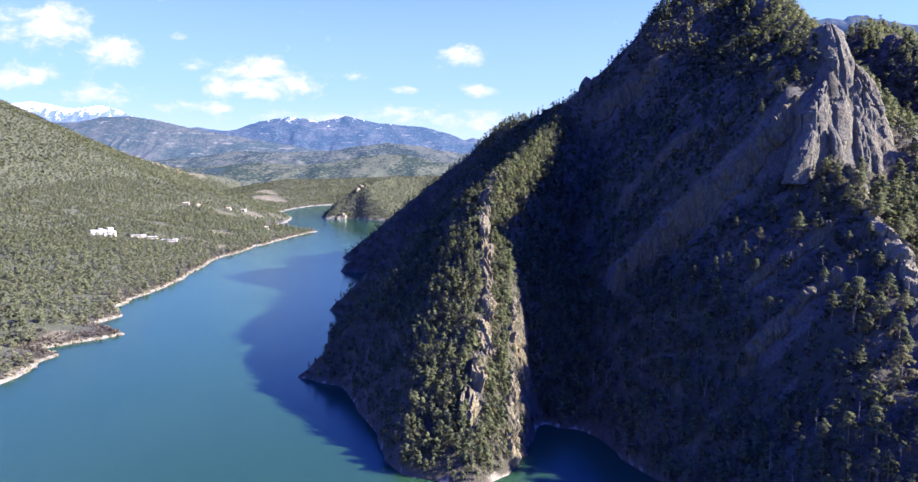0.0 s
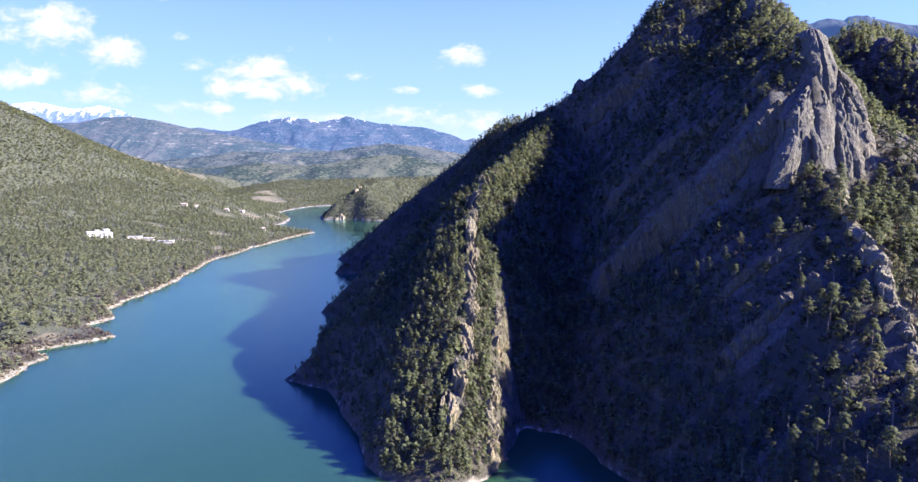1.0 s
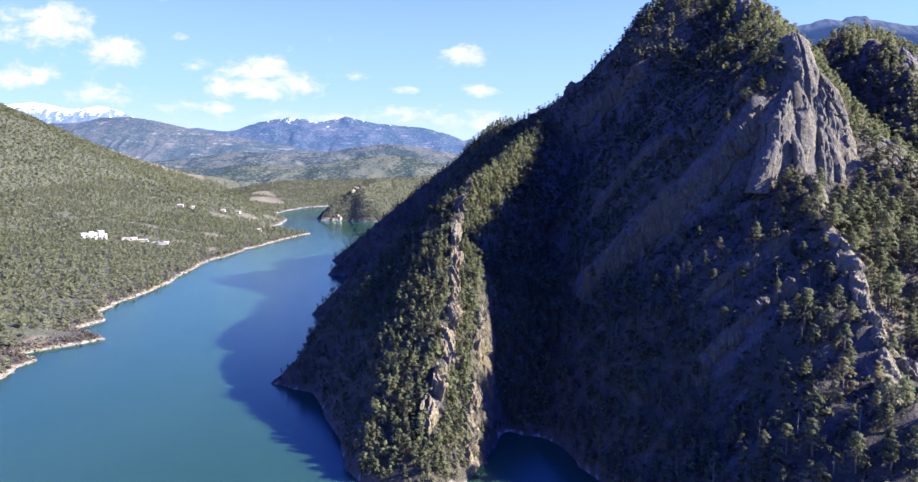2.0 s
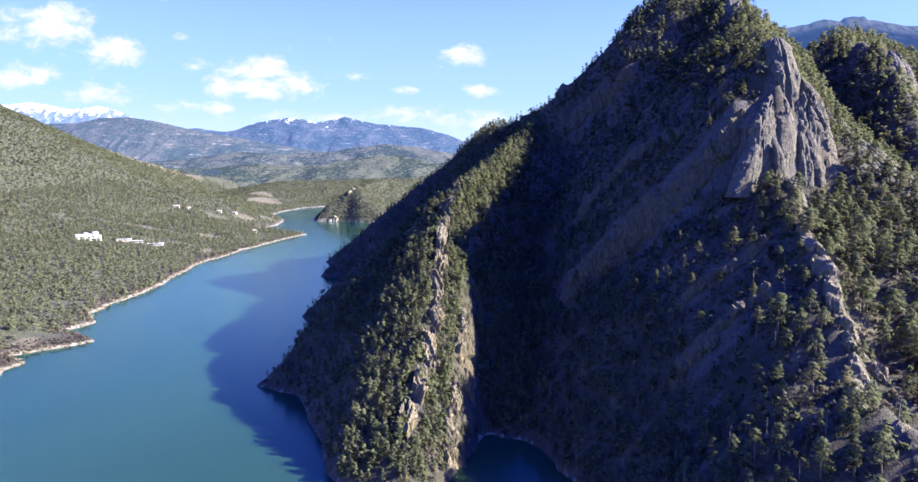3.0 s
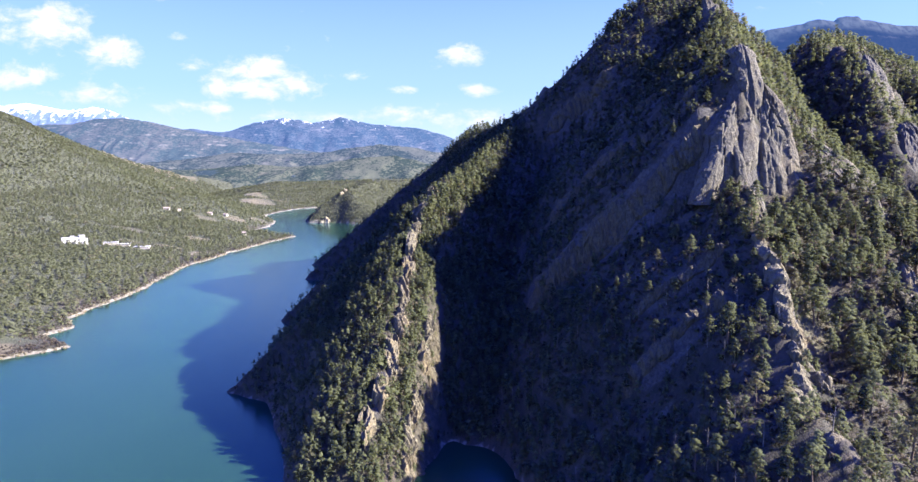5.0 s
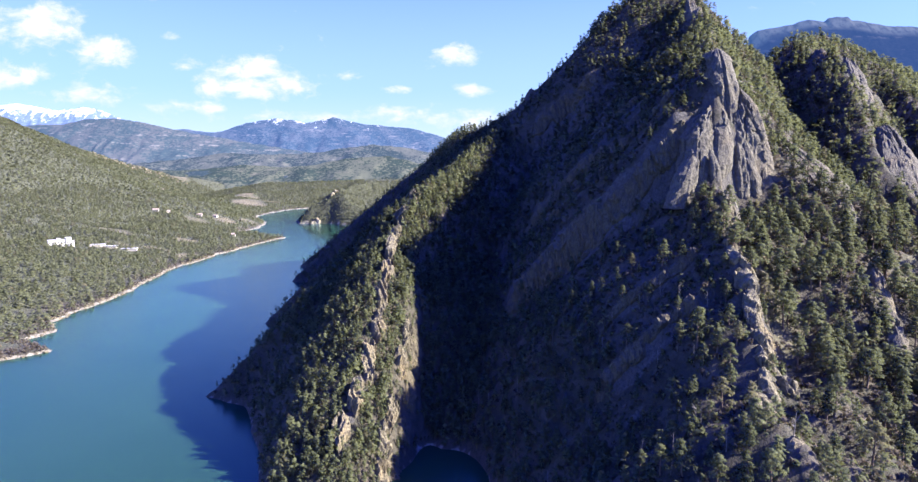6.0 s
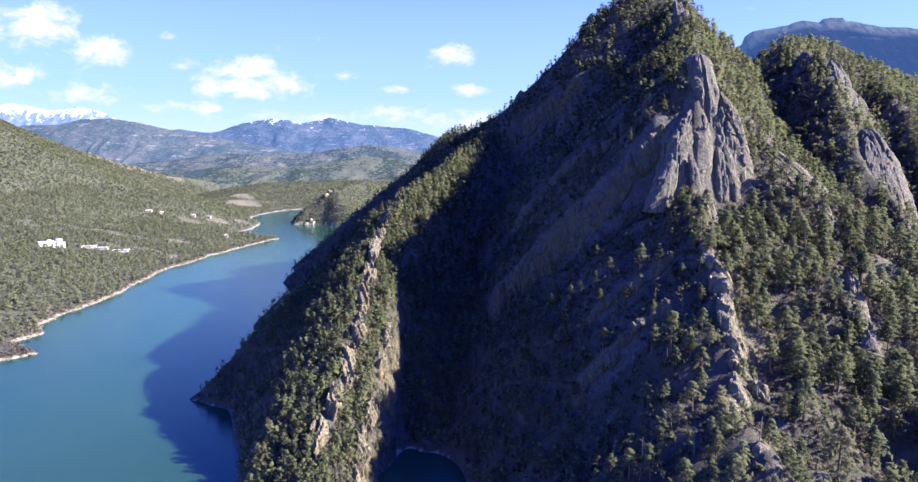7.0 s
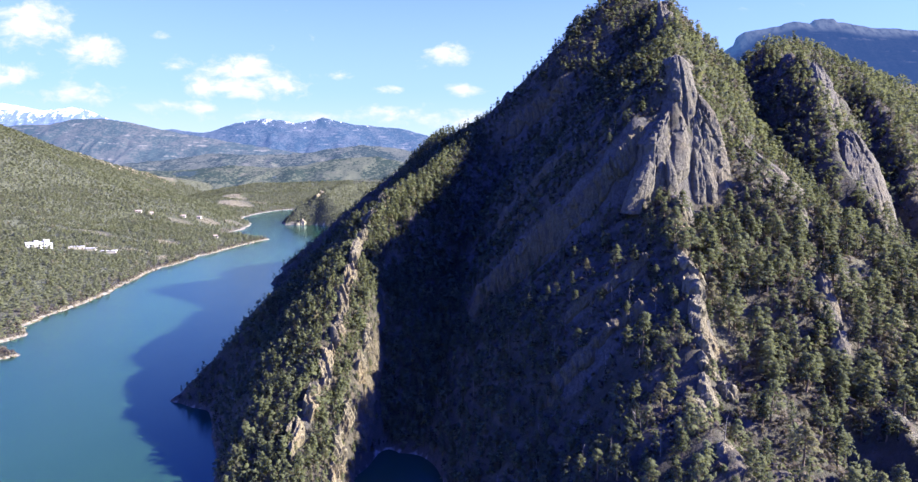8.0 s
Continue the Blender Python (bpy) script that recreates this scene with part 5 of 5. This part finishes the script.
# rock on the wooded ribs behind
for k, (x, y, rx, ry, out) in enumerate([(225, 283, 6, 8, 2.0), (214, 252, 4, 6, 2), (199, 206, 4, 7, 2.4), (198, 196, 4, 5, 2), (194, 182, 4, 4, 1.6), (199, 167, 3, 5, 1.5),
                                         (234, 490, 9, 11, 3), (243, 506, 7, 8, 3), (262, 470, 5, 6, 2), (196, 364, 5, 7, 2)]):
    crag("ridge_rock", x, y, rx, ry, 20 * (k % 3) - 15, out, 1.2, ROCK, 600 + k, "weathered grey limestone face on a wooded rib", "rocks on the ribs behind", 0.55, 2.6 + 0.1 * rx, 0.6)

# the knoll in the lake: a white cliff at its foot and a broken crown
for k, (x, y, rx, ry, up) in enumerate([(-246, 1366, 9, 7, 2), (-256, 1364, 5, 4, 1), (-220, 1414, 5, 4, 2), (-212, 1420, 4, 3, 3)]):
    crag("knoll_cliff", x, y, rx, ry, 10 * k, 4.0, up, CHALKY, 700 + k, "whitish rock cliff on the wooded knoll in the lake", "cliffs of the knoll", 0.9, 4.0)


def boulder(rng, flat):
    """A low angular stone."""
    bm = bmesh.new()
    bmesh.ops.create_icosphere(bm, subdivisions=1, radius=1.0)
    v = np.array([p.co for p in bm.verts])
    f = np.array([[q.index for q in face.verts] for face in bm.faces])
    bm.free()
    return np.concatenate([v * (1 + rng.uniform(-0.3, 0.3, (len(v), 1))) * [1, rng.uniform(0.6, 1), flat], v], 1), f


STONES = [boulder(rng, 0.55) for _ in range(6)]
gx, gy = scatter(rng, 145, 262, 140, 262, 1.5)
keep = (scree(gx, gy) > 0.5) & (rng.uniform(0, 1, len(gx)) < 0.45)
gx, gy = gx[keep], gy[keep]
plant("scree_stones", STONES, gx, gy, height_at(gx, gy) + 0.05, rng.uniform(0.15, 0.75, len(gx)) ** 1.2, rng.uniform(0, 1, len(gx)), PALE, rng, "loose limestone rubble on the open slope", "rocks")
sy = rng.uniform(285, 1070, 900)
sx = np.interp(sy, SHORE_Y, SHORE_X) + rng.normal(-2, 3.0, len(sy))
sz = height_at(sx, sy)
keep = (sz > -0.8) & (sz < 3.2)
plant("shore_stones", STONES, sx[keep], sy[keep], sz[keep], rng.uniform(0.5, 1.7, keep.sum()), rng.uniform(0, 1, keep.sum()), PALE, rng, "pale limestone boulders along the far shore", "rocks")
hy = rng.uniform(1750, 2620, 420)
hx = np.interp(hy, [1650, 1900, 2300, 2600], [-1112, -1182, -1224, -1163]) + rng.normal(34, 36, len(hy))
plant("hill_crags", STONES, hx, hy, height_at(hx, hy) + 2, rng.uniform(2.5, 6, len(hy)), rng.uniform(0, 1, len(hy)), CHALKY, rng, "pale rock crags along the crest of the far hill", "rocks")


# ---- houses on the far bank ----
def box(bm, x0, x1, y0, y1, z0, z1):
    vs = [bm.verts.new((x, y, z)) for z in (z0, z1) for x, y in ((x0, y0), (x1, y0), (x1, y1), (x0, y1))]
    for q in ((3, 2, 1, 0), (4, 5, 6, 7), (0, 1, 5, 4), (1, 2, 6, 5), (2, 3, 7, 6), (3, 0, 4, 7)):
        bm.faces.new([vs[k] for k in q])


def part(name, bm, mat, parent, label=""):
    me = bpy.data.meshes.new(name)
    bm.to_mesh(me)
    bm.free()
    me.materials.append(mat)
    ob = new(name, me)
    ob.parent = parent
    return tagged(ob, label)


def flat_block(name, label, x, y, turn, blocks, wall, roof, sink=1.0):
    """A flat-roofed building: blocks of x0, x1, y0, y1, height, each with a roof slab and rows of windows on its long sides."""
    z = float(height_at(np.array([x]), np.array([y]))[0]) - sink
    home = new(name)
    home.matrix_world = pose(x, y, z, 0, 0, turn)
    for x0, x1, y0, y1, h in blocks:
        bm = bmesh.new()
        box(bm, x0, x1, y0, y1, 0, h)
        body = part("wall", bm, wall, home)
        bm = bmesh.new()
        box(bm, x0 - 0.3, x1 + 0.3, y0 - 0.3, y1 + 0.3, h + 0.004, h + 0.5)
        part("roof", bm, roof, home)
        for level in range(int((h - 1) // 3.4)):
            for k in range(int((x1 - x0) // 3)):
                bm = bmesh.new()
                cx, zz = x0 + 1.6 + 3 * k, 2.2 + 3.3 * level
                box(bm, cx - 0.8, cx + 0.8, y0 - 0.06, y0 + 0.05, zz, zz + 1.4)
                part("window", bm, GLASS, body)
    return tagged(home, label, "building")


def gabled(name, label, x, y, turn, w, d, h, wall, roof):
    z = float(height_at(np.array([x]), np.array([y]))[0]) - 0.8
    home = new(name)
    home.matrix_world = pose(x, y, z, 0, 0, turn)
    bm = bmesh.new()
    box(bm, -w / 2, w / 2, -d / 2, d / 2, 0, h)
    top = [bm.verts.new(p) for p in ((-w / 2, -d / 2, h), (-w / 2, d / 2, h), (-w / 2, 0, h + d * 0.3), (w / 2, -d / 2, h), (w / 2, d / 2, h), (w / 2, 0, h + d * 0.3))]
    bm.faces.new((top[0], top[2], top[1]))
    bm.faces.new((top[3], top[4], top[5]))
    body = part("wall", bm, wall, home)
    for s in (-1, 1):
        bm = bmesh.new()
        e, r, t = d / 2 + 0.5, h + d * 0.3 + 0.2, 0.25
        low = h - 0.15
        vs = [bm.verts.new(p) for p in ((-w / 2 - 0.4, s * e, low), (w / 2 + 0.4, s * e, low), (w / 2 + 0.4, 0, r), (-w / 2 - 0.4, 0, r),
                                        (-w / 2 - 0.4, s * e, low + t), (w / 2 + 0.4, s * e, low + t), (w / 2 + 0.4, 0, r + t), (-w / 2 - 0.4, 0, r + t))]
        for q in ((0, 1, 2, 3), (7, 6, 5, 4), (0, 4, 5, 1), (1, 5, 6, 2), (2, 6, 7, 3), (3, 7, 4, 0)):
            bm.faces.new([vs[k] for k in q])
        bmesh.ops.recalc_face_normals(bm, faces=bm.faces)
        part("roof", bm, roof, home)
    for k in range(max(1, int(w // 3.5))):
        bm = bmesh.new()
        cx = -w / 2 + 1.8 + 3.4 * k
        box(bm, cx - 0.6, cx + 0.6, -d / 2 - 0.06, -d / 2 + 0.05, 1.2, 2.6)
        part("window", bm, GLASS, body)
    return tagged(home, label, "house")


flat_block("apartment_block", "white flat-roofed hotel block among the pines of the far bank", -420, 752, 38,
           [(-13, 5, -4, 4, 9), (5.3, 11, -5, 5, 11), (-4, 0, -2, 2, 10.6), (11.3, 14, -4, 3, 7)], WHITE, WHITE, 1.8)
flat_block("farm_shed", "long low white farm shed on the far bank", -392, 781, 20, [(-8, 8, -5, 5, 3.6)], CREAM, GREY)
flat_block("farm_shed", "low white shed with a pale roof beside the farm", -377, 785, 12, [(-6, 6, -4, 4, 3.2)], CREAM, WHITE)
flat_block("greenhouse", "long pale roofed greenhouse on the far bank", -358, 791, 10, [(-9, 9, -4, 4, 3.0)], CREAM, WHITE)
for x, y, turn, w, label in ((-486, 1137, 15, 14, "white house with a pale roof at the wood's edge"), (-470, 1150, 30, 10, "small tan house beside a white one"), (-435, 1204, 10, 13, "cream farmhouse near the shore"),
                             (-418, 1240, -10, 10, "small cream farmhouse by the water"), (-640, 1500, 20, 12, "pale house on the wooded hillside"), (-300, 1000, 10, 8, "small stone hut above the shore")):
    gabled("house", label, x, y, turn, 0.75 * w, 6, 3.6, CREAM, TILE)
for x, y, w in ((-458, 2900, 22), (-330, 2950, 18), (-850, 2700, 16), (-200, 2800, 16)):
    gabled("house", "white farmhouse on the wooded plain", x, y, 20, w, 9, 5, CREAM, TILE)
